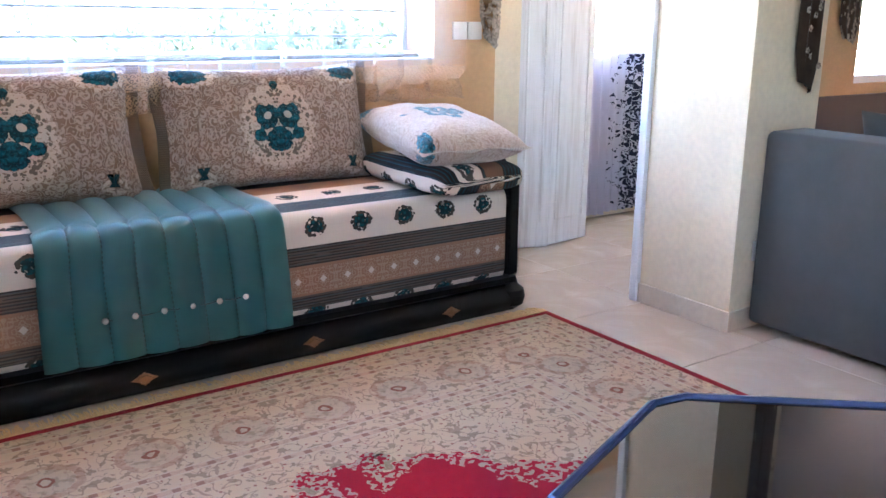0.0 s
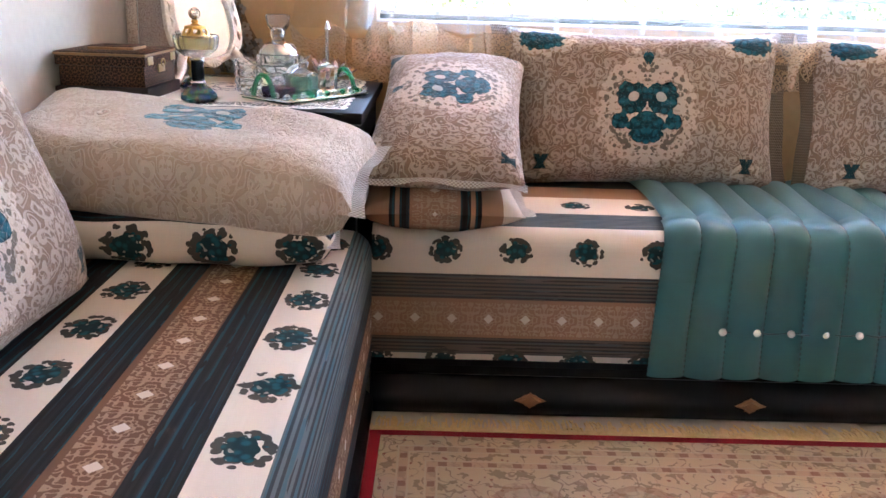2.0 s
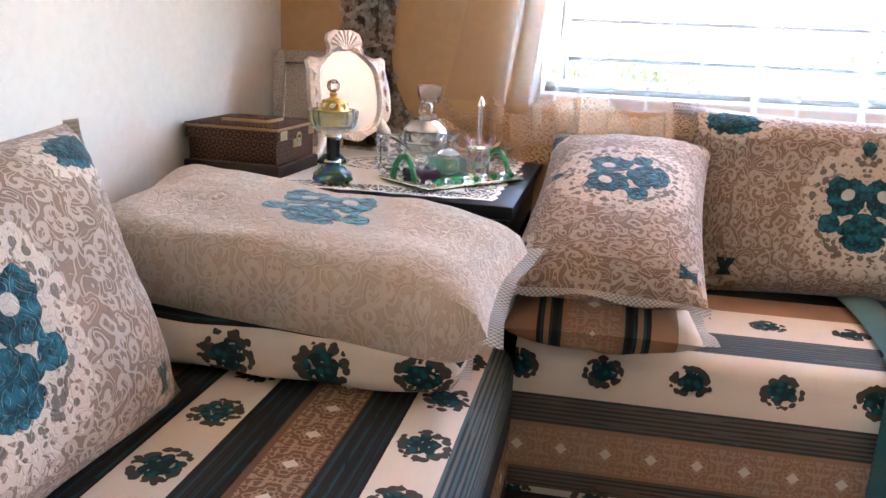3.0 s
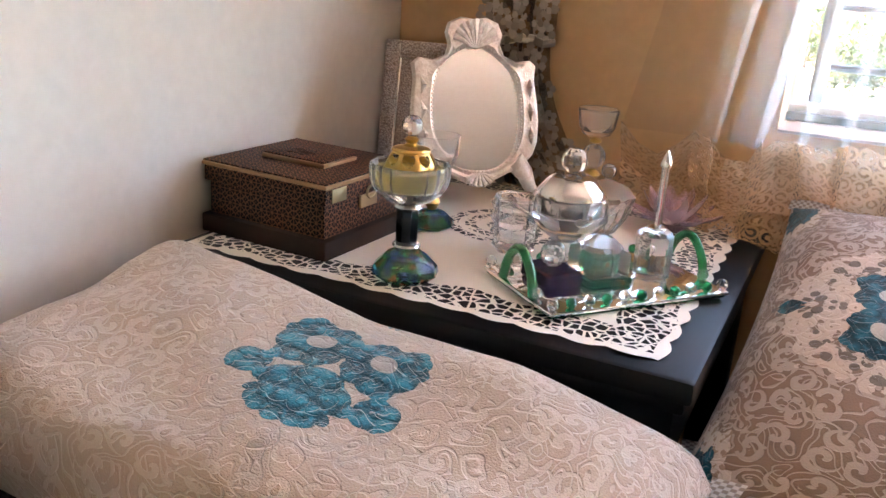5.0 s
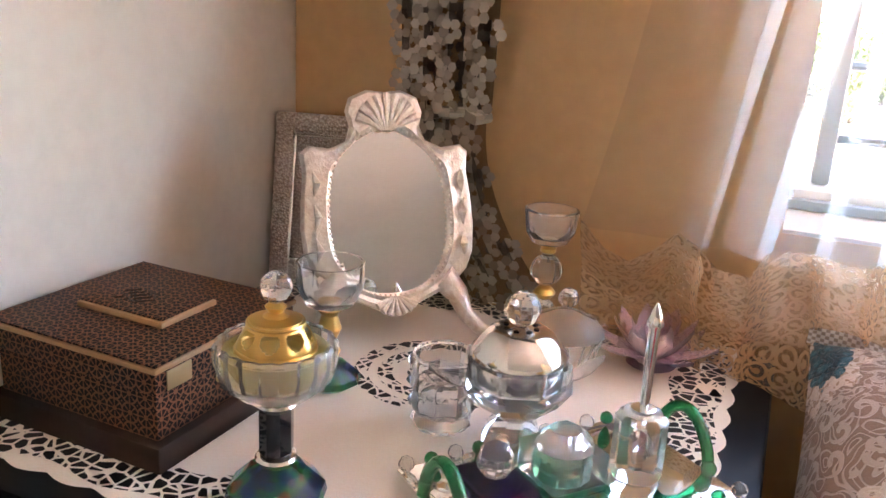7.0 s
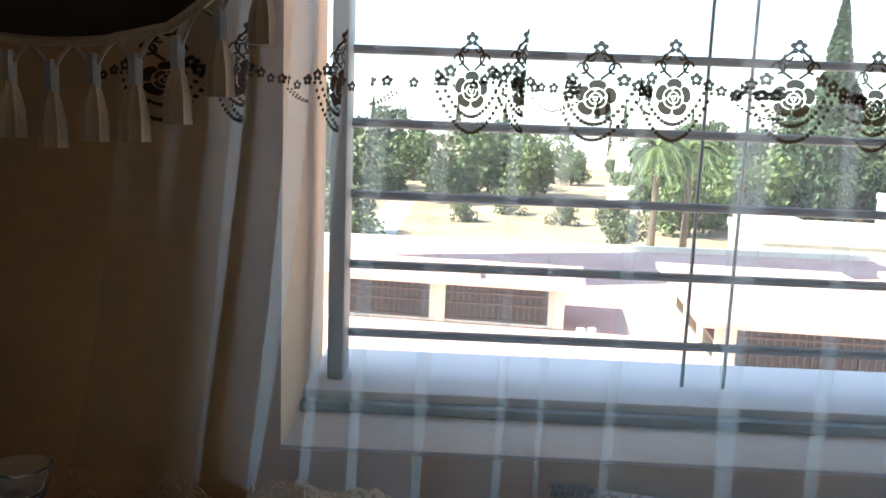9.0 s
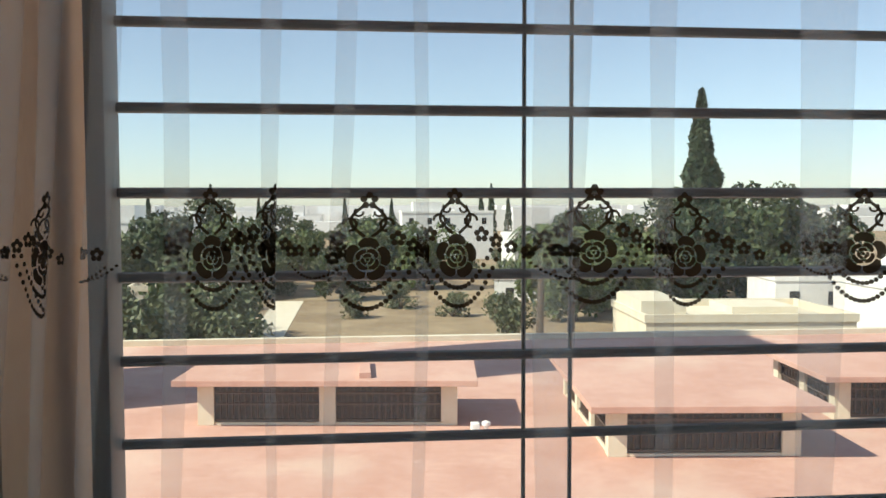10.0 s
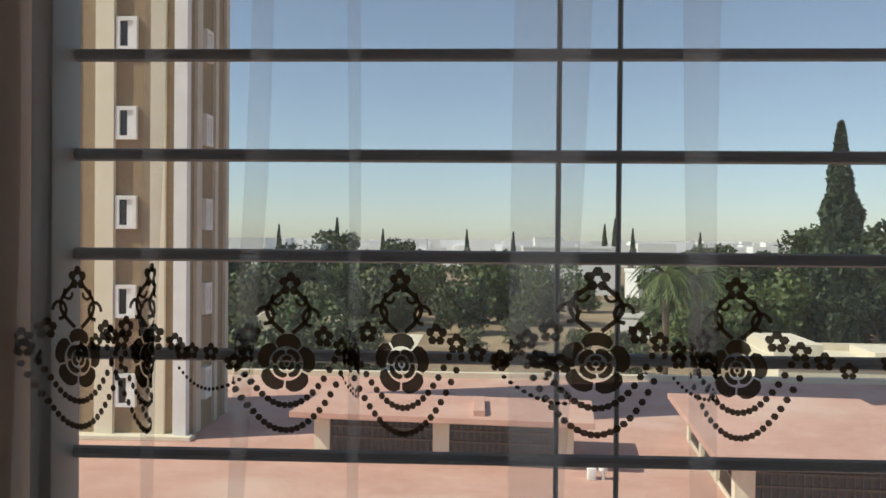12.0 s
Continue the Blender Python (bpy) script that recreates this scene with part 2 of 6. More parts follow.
CREAM, SLATE, TAN, GREYBLUE = (0.72, 0.62, 0.51), (0.016, 0.015, 0.015), (0.17, 0.088, 0.052), (0.11, 0.13, 0.13)
TAN_SOFT, SMOKE = (0.33, 0.19, 0.12), (0.125, 0.098, 0.078)
fabric_north = stripe_fabric("stripe_north", 1.2, [(0, CREAM), (0.022, SMOKE), (0.075, TAN_SOFT), (0.185, SMOKE), (0.255, CREAM), (0.40, GREYBLUE), (0.52, CREAM), (0.68, TAN_SOFT), (0.82, SLATE)],
                             [(0.0, 0.05), (0.325, 0.046), (0.60, 0.045)], [(0.075, 0.185)], 0.0, (0.44, 0.31, 0.22), 0.3)
fabric_west = stripe_fabric("stripe_west", 1.4, [(0, CREAM), (0.03, SLATE), (0.09, TAN), (0.20, SLATE), (0.27, GREYBLUE), (0.405, CREAM), (0.505, SLATE), (0.58, TAN), (0.685, SLATE), (0.76, CREAM), (0.865, SLATE), (0.95, TAN)],
                            [(0.456, 0.055), (0.812, 0.055)], [(0.09, 0.20), (0.58, 0.685)], 0.05)
fabric_bolster = stripe_fabric("stripe_bolster", 1.1, [(0, TAN), (0.09, SLATE), (0.185, CREAM), (0.30, SLATE), (0.37, TAN), (0.5, SLATE), (0.6, CREAM), (0.72, SLATE), (0.8, CREAM), (0.92, SLATE), (1.0, TAN)],
                               [(0.243, 0.058), (0.66, 0.05), (0.86, 0.05)], [(0.37, 0.5)])
fabric_small = stripe_fabric("stripe_small", 0.5, [(0, TAN_SOFT), (0.07, SLATE), (0.085, TAN_SOFT), (0.097, SLATE), (0.122, TAN_SOFT), (0.25, SLATE), (0.275, TAN_SOFT), (0.287, SLATE), (0.302, TAN_SOFT), (0.36, CREAM)],
                             [], [(0.122, 0.25)], 0.0, (0.42, 0.30, 0.21))


def curls(m, q, scale, pitch, reach, jitter=0.75):
    """Spiral scrolls, one in each cell: 1 on the stroke."""
    n = m.t.nodes.new("ShaderNodeTexVoronoi")
    n.inputs["Scale"].default_value, n.inputs["Randomness"].default_value = scale, jitter
    m.t.links.new(q.o, n.inputs["Vector"])
    qx, qy, _ = m.xyz(q)
    px, py, _ = m.xyz(S(m.t, n.outputs["Position"]))
    phase = m.xyz(S(m.t, n.outputs["Color"]))
    dx, dy = qx - px, qy - py
    r = (dx * dx + dy * dy).root()
    hand = (phase[1] > 0.5) * 2.0 - 1.0
    turn = dy.m("ARCTAN2", dx) * hand + r * (2 * math.pi / pitch) + phase[0] * 6.283
    return turn.sin().step(0.0, 0.3) * r.step(reach, reach * 0.92)


def damask(name, dark=(0.21, 0.135, 0.092), light=(0.29, 0.20, 0.142), line=(0.44, 0.35, 0.275), marks=True, shade=(0.17, 0.135, 0.105), bloom=(0.010, 0.105, 0.135), emboss=0.003, sheen=0.3):
    """Cut velvet: scrolls mirrored about the middle, a blue-green bouquet in a pale surround, blossoms in the upper corners."""
    m = Mat(name, 0.8, Sheen_Weight=sheen, Sheen_Roughness=0.35, Sheen_Tint=(1, 0.95, 0.9), Specular_IOR_Level=0.2)
    u, v, _ = m.xyz(m.coord("UV"))
    au = u.abs()
    q = m.join(au, v)
    wavy = m.noise(q, 22.0, 1.0)
    warped = m.join(au + (wavy - 0.5) * 0.012, v + (wavy - 0.5) * 0.012)
    meander = (m.noise(q, 27.0, 0.0, 0.5, 0.4) * (2 * math.pi * 3.2)).sin().abs().step(0.46, 0.22)
    stroke = curls(m, warped, 24.0, 0.0215, 0.0205).most(meander)
    scroll = stroke.inv()
    leaf = m.noise(q, 26.0, 0.0) > 0.60
    velvet = m.mix(m.noise(q, 9.0, 2), dark, light)
    ground = m.mix(m.noise(q, 75.0, 1) > 0.56, (0.60, 0.50, 0.40), (0.36, 0.25, 0.17))
    base = m.mix(scroll.inv(), velvet, line)
    base = m.mix(leaf * 0.3 * scroll, base, shade)
    jag = (m.noise(q, 34.0, 0.0) - 0.5) * 0.6
    lobes = (m.cells(q, 44.0, "F1", "Distance", 0.8) - 0.38) * 1.1
    r = ((u / 0.155) * (u / 0.155) + ((v + 0.012) / 0.19) * ((v + 0.012) / 0.19)).root() + jag * 0.3 + lobes * 0.28
    base = m.mix((r < 1.0) * (m.noise(q, 70.0, 1) < 0.60), base, (0.58, 0.47, 0.37))
    ring = (r > 0.62) * (r < 0.80)
    base = m.mix(ring * (m.cells(q, 52.0) < 0.42), base, shade)
    a = (((au - 0.045) / 0.058) * ((au - 0.045) / 0.058) + ((v - 0.025) / 0.058) * ((v - 0.025) / 0.058)).root()
    b = ((u / 0.066) * (u / 0.066) + ((v + 0.062) / 0.058) * ((v + 0.062) / 0.058)).root()
    c = (((au - 0.082) / 0.03) * ((au - 0.082) / 0.03) + ((v + 0.045) / 0.028) * ((v + 0.045) / 0.028)).root()
    d = ((au - 0.004) / 0.018).abs() + ((v - 0.155) / 0.028).abs()
    bouquet = a.least(b).least(c).least(d) + jag * 0.3 + lobes * 0.36
    petal = m.cells(q, 44.0, "F1", "Distance", 0.8)
    teal = m.mix(petal.step(0.25, 0.62), bloom, tuple(v * 0.3 for v in bloom))
    teal = m.mix(m.noise(q, 120.0, 2).step(0.5, 0.75) * 0.6, teal, tuple(min(0.6, v * 1.7 + 0.02) for v in bloom))
    base = m.mix((bouquet > 1.02) * (bouquet < 1.5) * (petal < 0.42), base, shade)
    base = m.mix(bouquet < 0.93, base, teal)
    hole = (((au - 0.042) / 0.02) * ((au - 0.042) / 0.02) + ((v - 0.03) / 0.018) * ((v - 0.03) / 0.018)).root() + jag
    base = m.mix(hole < 0.8, base, (0.50, 0.45, 0.38))
    k = (((au - 0.345) / 0.095) * ((au - 0.345) / 0.095) + ((v - 0.222) / 0.055) * ((v - 0.222) / 0.055)).root() + jag * 0.4 + lobes * 0.5
    base = m.mix(k < 1.45, base, ground)
    base = m.mix(k < 1.0, base, teal)
    low = (((au - 0.34) / 0.07) * ((au - 0.34) / 0.07) + ((v + 0.215) / 0.07) * ((v + 0.215) / 0.07)).root() + jag * 0.8
    base = m.mix((low > 0.35) * (low < 0.8) * (m.noise(q, 50.0, 0.0) > 0.45), base, (0.56, 0.45, 0.35))
    if marks:
        for tilt in (-0.5, 0.5):
            base = m.mix((((au - 0.33) + (v + 0.19) * tilt) / 0.012).abs().most(((v + 0.185) / 0.03).abs()) < 1.0, base, TEAL_DARK)
    m.set("Base Color", base)
    pile = scroll * 0.7 + m.noise(q, 420.0, 1) * 0.35 + (bouquet < 0.95) * (petal.inv() * 0.9)
    return m.bump(pile, 0.85, emboss)


velvet_damask = damask("damask")
# Same damask with window light put into its colours: paler pile, brighter teal.
velvet_window_lit = damask("damask_window_lit", (0.52, 0.40, 0.30), (0.60, 0.49, 0.385), (0.66, 0.565, 0.47), False, (0.56, 0.47, 0.39), (0.03, 0.25, 0.33), 0.007, 0.6)


def braid():
    m = Mat("braid_trim", 0.8)
    x, y, z = m.xyz(m.coord("UV"))
    k = ((x * 900.0 + y * 500.0).sin() * 0.5 + (y * 760.0).sin() * 0.5 + (m.noise(m.coord("UV"), 160.0, 2) - 0.5))
    return m.set("Base Color", m.mix(k.step(-0.5, 0.5), (0.23, 0.165, 0.105), (0.34, 0.255, 0.175))).bump(k, 0.6, 0.003)


trim_braid = braid()
lace_white = Mat("pale_piping", 0.8)
_x, _y, _z = lace_white.xyz(lace_white.coord("UV"))
_k = ((_y * 620.0 + _x * 500.0).sin() * 0.5 + (_y * 620.0 - _x * 500.0).sin() * 0.5).step(-0.35, 0.25)
lace_white.set("Base Color", lace_white.mix(_k, (0.40, 0.34, 0.28), (0.74, 0.70, 0.64))).bump(_k, 0.7, 0.002)


def quilt():
    m = Mat("teal_satin_quilt", 0.42, IOR=1.7, Specular_IOR_Level=0.6, Coat_Weight=0.45, Coat_Roughness=0.38, Sheen_Weight=0.7, Sheen_Roughness=0.4, Sheen_Tint=(0.85, 0.97, 1.0))
    c = m.coord("UV")
    n = m.noise(c, 12.0, 3)
    u, v, _ = m.xyz(c)
    stitch = ((((u + 0.05).mod(0.1) - 0.05).abs()) < 0.0022) * ((v * 380.0).sin() > -0.1)
    m.set("Base Color", m.mix(stitch * 0.7, m.mix(n, (0.035, 0.185, 0.18), (0.06, 0.265, 0.255)), (0.012, 0.05, 0.05)))
    return m.bump(m.noise(c, 600.0, 1) + m.noise(c, 25.0, 3) * 2.0, 0.25, 0.002)


teal_quilt = quilt()
pearl = Mat("pearl", 0.2, color=(0.82, 0.78, 0.68), Coat_Weight=0.6)
lozenge_wood = Mat("lozenge_wood", 0.45)
_c = lozenge_wood.coord()
lozenge_wood.set("Base Color", lozenge_wood.mix(lozenge_wood.noise(_c, 60.0, 4), (0.16, 0.06, 0.02), (0.36, 0.17, 0.07)))


RUG_W, RUG_E, RUG_N, RUG_S = 0.84, 3.52, 2.165, -1.75


def rug_pattern():
    m = Mat("rug_wool", 0.95, Sheen_Weight=0.1, Specular_IOR_Level=0.1)
    x, y, z = m.xyz(m.coord())
    cx, cy = (RUG_W + RUG_E) / 2, (RUG_N + RUG_S) / 2
    ax, ay = (x - cx).abs(), (y - cy).abs()
    edge = ((ax * -1.0) + (RUG_E - RUG_W) / 2).least((ay * -1.0) + (RUG_N - RUG_S) / 2)
    q = m.join(ax, ay)
    fine = m.noise(q, 30.0, 2)
    vines = (m.noise(q, 17.0, 1.0, 0.5, 0.8) - 0.5).abs() < 0.02
    blots = m.cells(q, 33.0)
    ivory = m.mix(m.noise(m.join(x, y), 5.0, 4), (0.84, 0.66, 0.46), (0.90, 0.78, 0.60))
    field = m.mix(vines * 0.6, ivory, (0.44, 0.27, 0.18))
    field = m.mix((blots < 0.16) * (fine > 0.42) * 0.8, field, (0.46, 0.17, 0.13))
    field = m.mix((blots > 0.62) * (fine > 0.52) * 0.75, field, (0.46, 0.34, 0.22))
    # rosettes down the middle of the wide border
    border = (edge - 0.335).abs()
    along = m.mix((ax * -1.0 + (RUG_E - RUG_W) / 2) < (ay * -1.0 + (RUG_N - RUG_S) / 2), m.join(ax, ax, ax), m.join(ay, ay, ay))
    along = m.xyz(along)[0]
    cell = (along.mod(0.27) - 0.135).abs()
    ring = ((cell * cell + border * border).root() + (fine - 0.5) * 0.03)
    field = m.mix(((ring - 0.085).abs() < 0.012) * 0.55, field, m.mix(fine.step(0.3, 0.5), ivory, (0.54, 0.31, 0.20)))
    field = m.mix((ring < 0.072) * (edge < 0.5) * 0.6, field, m.mix(fine.step(0.45, 0.7), (0.74, 0.63, 0.48), (0.52, 0.42, 0.28)))
    field = m.mix(((ring - 0.018).abs() < 0.005) * (edge < 0.5), field, (0.42, 0.18, 0.12))
    for d in (0.095, 0.165, 0.47, 0.56):
        band = (edge - d).abs() < 0.014
        dots = ((along.mod(0.062) - 0.031).abs() < 0.011) * ((edge - d).abs() < 0.009)
        field = m.mix(band * 0.6, field, (0.80, 0.60, 0.44))
        field = m.mix(((edge - d).abs() - 0.014).abs() < 0.0025, field, (0.88, 0.76, 0.60))
        field = m.mix(dots * 0.7, field, (0.42, 0.18, 0.13))
    # crimson middle with a scalloped rim
    wave = (m.noise(q, 7.0, 0.0) - 0.5) * 0.26 + (m.noise(q, 30.0, 0.0) - 0.5) * 0.07
    oval = ((ax / 0.86) * (ax / 0.86) + (ay / 1.50) * (ay / 1.50)).root() + wave
    red = m.mix(m.noise(m.join(x, y), 30.0, 3), (0.52, 0.012, 0.045), (0.64, 0.025, 0.07))
    field = m.mix(oval < 0.86, field, m.mix((oval > 0.79) * (m.noise(q, 55.0, 1.0) > 0.5), red, (0.70, 0.57, 0.45)))
    field = m.mix(edge < 0.03, field, (0.46, 0.02, 0.04))
    m.set("Base Color", field)
    return m.bump(m.noise(m.join(x, y), 700.0, 1), 0.5, 0.003)


rug_wool = rug_pattern()
fringe = Mat("rug_fringe", 0.9)
_c = fringe.coord()
fringe.set("Base Color", fringe.mix(fringe.noise(_c, 90.0, 2), (0.55, 0.38, 0.17), (0.80, 0.62, 0.34)))
glass = Mat("crystal", 0.0, color=(0.985, 0.99, 0.99), Transmission_Weight=0.93, IOR=1.35)
glass_pink = Mat("pink_crystal", 0.02, color=(0.99, 0.80, 0.87), Transmission_Weight=0.78, IOR=1.4)
glass_green = Mat("green_glass", 0.03, color=(0.02, 0.36, 0.12), Transmission_Weight=0.75, IOR=1.5)
steel = Mat("polished_steel", 0.12, 1.0, (0.78, 0.77, 0.75))
gold = Mat("gold", 0.33, 1.0, (0.62, 0.40, 0.13))
mirror = Mat("mirror", 0.01, 1.0, (0.90, 0.92, 0.91))
grey_velvet = Mat("grey_velvet", 0.85, Sheen_Weight=0.1, Specular_IOR_Level=0.15)
_c = grey_velvet.coord()
grey_velvet.set("Base Color", grey_velvet.mix(grey_velvet.noise(_c, 4.0, 5, 0.65), (0.045, 0.047, 0.044), (0.095, 0.094, 0.088)))
brown_panel = Mat("brown_panel", 0.7, color=(0.10, 0.07, 0.055))


def old_white():
    m = Mat("limed_wood", 0.6)
    x, y, z = m.xyz(m.coord())
    g = m.noise(m.join(x * 22.0, y * 22.0, z * 1.6), 1.0, 5, 0.65)
    return m.set("Base Color", m.mix(g.step(0.42, 0.72), (0.78, 0.78, 0.79), (0.60, 0.58, 0.57))).bump(g, 0.2, 0.002)


limed = old_white()
white_paint = plaster("white_paint", (0.80, 0.82, 0.84), 0.03)
plastic_white = Mat("white_plastic", 0.35, color=(0.80, 0.78, 0.72))
bar_paint = Mat("bar_paint", 0.45, color=(0.13, 0.15, 0.15))
post_paint = Mat("post_paint", 0.5, color=(0.21, 0.225, 0.215))

# ---------------------------------------------------------------- the rooms
WALL_N, OUT_N = 3.0, 3.34
WIN_X0, WIN_X1, WIN_Z0, WIN_Z1 = 0.79, 3.50, 1.02, 2.35
CEIL = 2.75


def wall_with_hole(name, x0, x1, y0, y1, hx0, hx1, hz0, hz1, material, label):
    bm = bmesh.new()
    for lo, hi in (((x0, y0, 0), (hx0, y1, CEIL)), ((hx1, y0, 0), (x1, y1, CEIL)), ((hx0, y0, 0), (hx1, y1, hz0)), ((hx0, y0, hz1), (hx1, y1, CEIL))):
        box(lo, hi, bm=bm)
    return structure(name, bm, material, label)


floor = structure("floor", box((-0.3, -3.4, -0.12), (10.2, 3.6, -0.006)), grout, "grouted bed under the polished marble floor tiles")
structure("ceiling", box((-0.3, -3.4, CEIL), (10.2, 3.6, CEIL + 0.2)), ceiling_paint, "white painted plaster ceiling")
# The unseen opening near the south end is added to light the room sideways.
bm = bmesh.new()
for lo, hi in (((-0.3, -3.4, 0), (0, -2.7, CEIL)), ((-0.3, -1.3, 0), (0, 3.34, CEIL)), ((-0.3, -2.7, 0), (0, -1.3, 1.0)), ((-0.3, -2.7, 2.05), (0, -1.3, CEIL))):
    box(lo, hi, bm=bm)
structure("wall_west", bm, wall_white, "off-white painted wall behind the long sofa")
wall_with_hole("wall_north", 0, 3.86, WALL_N, OUT_N, WIN_X0, WIN_X1, WIN_Z0, WIN_Z1, wall_tan, "tan painted wall round the wide window")
structure("wall_south", box((0, -3.4, 0), (10.0, -3.1, CEIL)), wall_white, "plain off-white wall")
# Out-of-view slab, added only to stop direct sun entering the west wall's opening.
structure("balcony", box((-3.1, -3.8, CEIL), (-0.31, 0.6, CEIL + 0.2)), wall_white, "unseen slab added to keep sun off the west opening")
wall_with_hole("wall_hall_north", 3.86, 5.6, 3.42, 3.6, 4.70, 5.50, 0.98, 2.3, wall_cream, "cream hall wall with a window")
structure("wall_hall_west", box((3.86, 3.0, 0), (4.02, 3.42, CEIL)), wall_cream, "cream wall stub beside the doorway")
structure("wall_column", box((3.978, 1.60, 0), (4.42, 2.07, CEIL)), wall_cream, "cream painted wall end between the rooms")
bm = bmesh.new()
for lo, hi in (((4.42, 1.98, 0), (4.9, 2.07, CEIL)), ((4.9, 1.98, 0), (5.0, 2.7, CEIL)), ((5.0, 2.6, 0), (5.6, 2.7, CEIL))):
    box(lo, hi, bm=bm)
structure("wall_hall_south", bm, wall_cream, "cream wall between the hall and the second sitting room")
structure("wall_hall_east", box((5.6, 2.6, 0), (5.75, 3.6, CEIL)), wall_cream, "cream end wall of the hall")
wall_with_hole("wall_room_north", 5.75, 10.0, 3.42, 3.6, 7.75, 9.5, 0.74, 2.3, wall_tan, "tan wall of the second sitting room with its window")
structure("wall_east", box((10.0, -3.1, 0), (10.2, 3.6, CEIL)), wall_tan, "plain tan wall of the second sitting room")
structure("trim_panel", box((5.76, 3.385, 0), (9.99, 3.418, 0.66), 0.006), brown_panel, "dark brown dado panel under the far window")
skirt = plaster("skirting_tile", (0.66, 0.58, 0.46))
bm = bmesh.new()
box((3.966, 1.588, 0), (3.976, 2.07, 0.085), bm=bm), box((3.976, 1.588, 0), (4.42, 1.598, 0.085), bm=bm)
box((4.42, 1.968, 0), (5.0, 1.978, 0.085), bm=bm), box((3.46, 2.99, 0), (3.86, 2.998, 0.085), bm=bm)
structure("baseboard", bm, skirt, "beige tile baseboard")
bm = bmesh.new()
for k, (a, b) in enumerate(((0.0, 0.09), (0.03, 0.06), (0.06, 0.03))):
    box((0.0, 3.0 - b, CEIL - 0.09 + a), (3.97, 3.0, CEIL - 0.06 + a), bm=bm), box((0, -3.1, CEIL - 0.09 + a), (b, 3.0 - b, CEIL - 0.06 + a), bm=bm)
structure("trim_cornice", bm, ceiling_paint, "white stepped plaster cornice")
bm = bmesh.new()
for lo, hi in (((7.75, 3.46, 0.74), (9.5, 3.54, 0.80)), ((7.75, 3.46, 2.24), (9.5, 3.54, 2.3)), ((8.6, 3.46, 0.8), (8.66, 3.54, 2.24)), ((7.75, 3.46, 0.8), (7.8, 3.54, 2.24)), ((9.45, 3.46, 0.8), (9.5, 3.54, 2.24)), ((7.8, 3.49, 1.0), (9.45, 3.51, 1.012)), ((7.8, 3.49, 1.2), (9.45, 3.51, 1.212))):
    box(lo, hi, 0.004, bm)
structure("window_3", bm, white_paint, "white frame and bars of the far window")
bm = bmesh.new()
for lo, hi in (((4.70, 3.46, 0.98), (5.50, 3.54, 1.02)), ((4.70, 3.46, 2.24), (5.50, 3.54, 2.3)), ((4.70, 3.46, 1.02), (4.74, 3.54, 2.24)), ((5.46, 3.46, 1.02), (5.50, 3.54, 2.24)), ((4.74, 3.49, 1.14), (5.46, 3.51, 1.15)), ((4.74, 3.49, 1.26), (5.46, 3.51, 1.27)), ((4.74, 3.49, 1.38), (5.46, 3.51, 1.39))):
    box(lo, hi, 0.003, bm)
structure("window_2", bm, white_paint, "white hall window frame with thin bars")

# ---------------------------------------------------------------- window of the sitting room
window = thing("window_1", "wide white window with dark horizontal security bars", "window", kind="structure")
part("window_sill", box((WIN_X0 - 0.003, 3.16, WIN_Z0 + 0.001), (WIN_X1 + 0.003, 3.40, WIN_Z0 + 0.035), 0.006), white_paint, window, "white painted outer sill")
part("window_ledge", box((WIN_X0 - 0.003, 3.002, WIN_Z0 - 0.045), (WIN_X1 + 0.003, 3.158, WIN_Z0 + 0.006), 0.003), facade_paint, window, "inner ledge in front of the dark shadow strip")
# Dark-coloured bar stands in for the shadow gap between ledge and sill.
part("window_shadow_strip", box((WIN_X0, 3.135, WIN_Z0 + 0.007), (WIN_X1, 3.157, WIN_Z0 + 0.022), 0.002), bar_paint, window, "dark strip in place of the shadow gap")
for xa, xb in ((0.820, 0.847), (3.45, 3.477)):
    part("window_frame", box((xa, 3.20, WIN_Z0 + 0.036), (xb, 3.27, WIN_Z1 - 0.002), 0.006), post_paint, window, "grey painted side post")
part("window_frame", box((0.848, 3.20, WIN_Z1 - 0.06), (3.449, 3.27, WIN_Z1 - 0.002), 0.006), white_paint, window)
bar = part("bar", tube([(0.846, 3.255, 0), (3.451, 3.255, 0)], 0.0075, 8), bar_paint, window)
bar.location.z = 1.354 - 0.115 * 2
for k in range(-1, 9):
    share(bar, Matrix.Translation((0, 0, 1.354 + 0.115 * k)))
rod = part("rod", tube([(0, 3.255, WIN_Z0 + 0.03), (0, 3.255, WIN_Z1 - 0.06)], 0.0031, 6), bar_paint, window, "thin upright rod")
for x in (1.472, 2.32, 2.39, 3.1):
    share(rod, Matrix.Translation((x, 0, 0)))
rod.location.x = 1.404


# ---------------------------------------------------------------- sofas
def mattress_profile(back, front, z0, z1, r=0.055):
    """From the foot of the front, up and over to the back; front and back are places across."""
    s = 1 if back > front else -1
    pts = [(front + s * 0.012, z0), (front, z0 + 0.03)]
    pts += [(front + s * (r - r * math.cos(a)), z1 - r + r * math.sin(a)) for a in [math.pi / 2 * k / 6 for k in range(7)]]
    for k in range(1, 9):
        t = k / 8
        pts.append((front + s * (r + (abs(back - front) - r) * t), z1 + 0.012 * math.sin(math.pi * t)))
    pts.append((back, z0))
    return pts


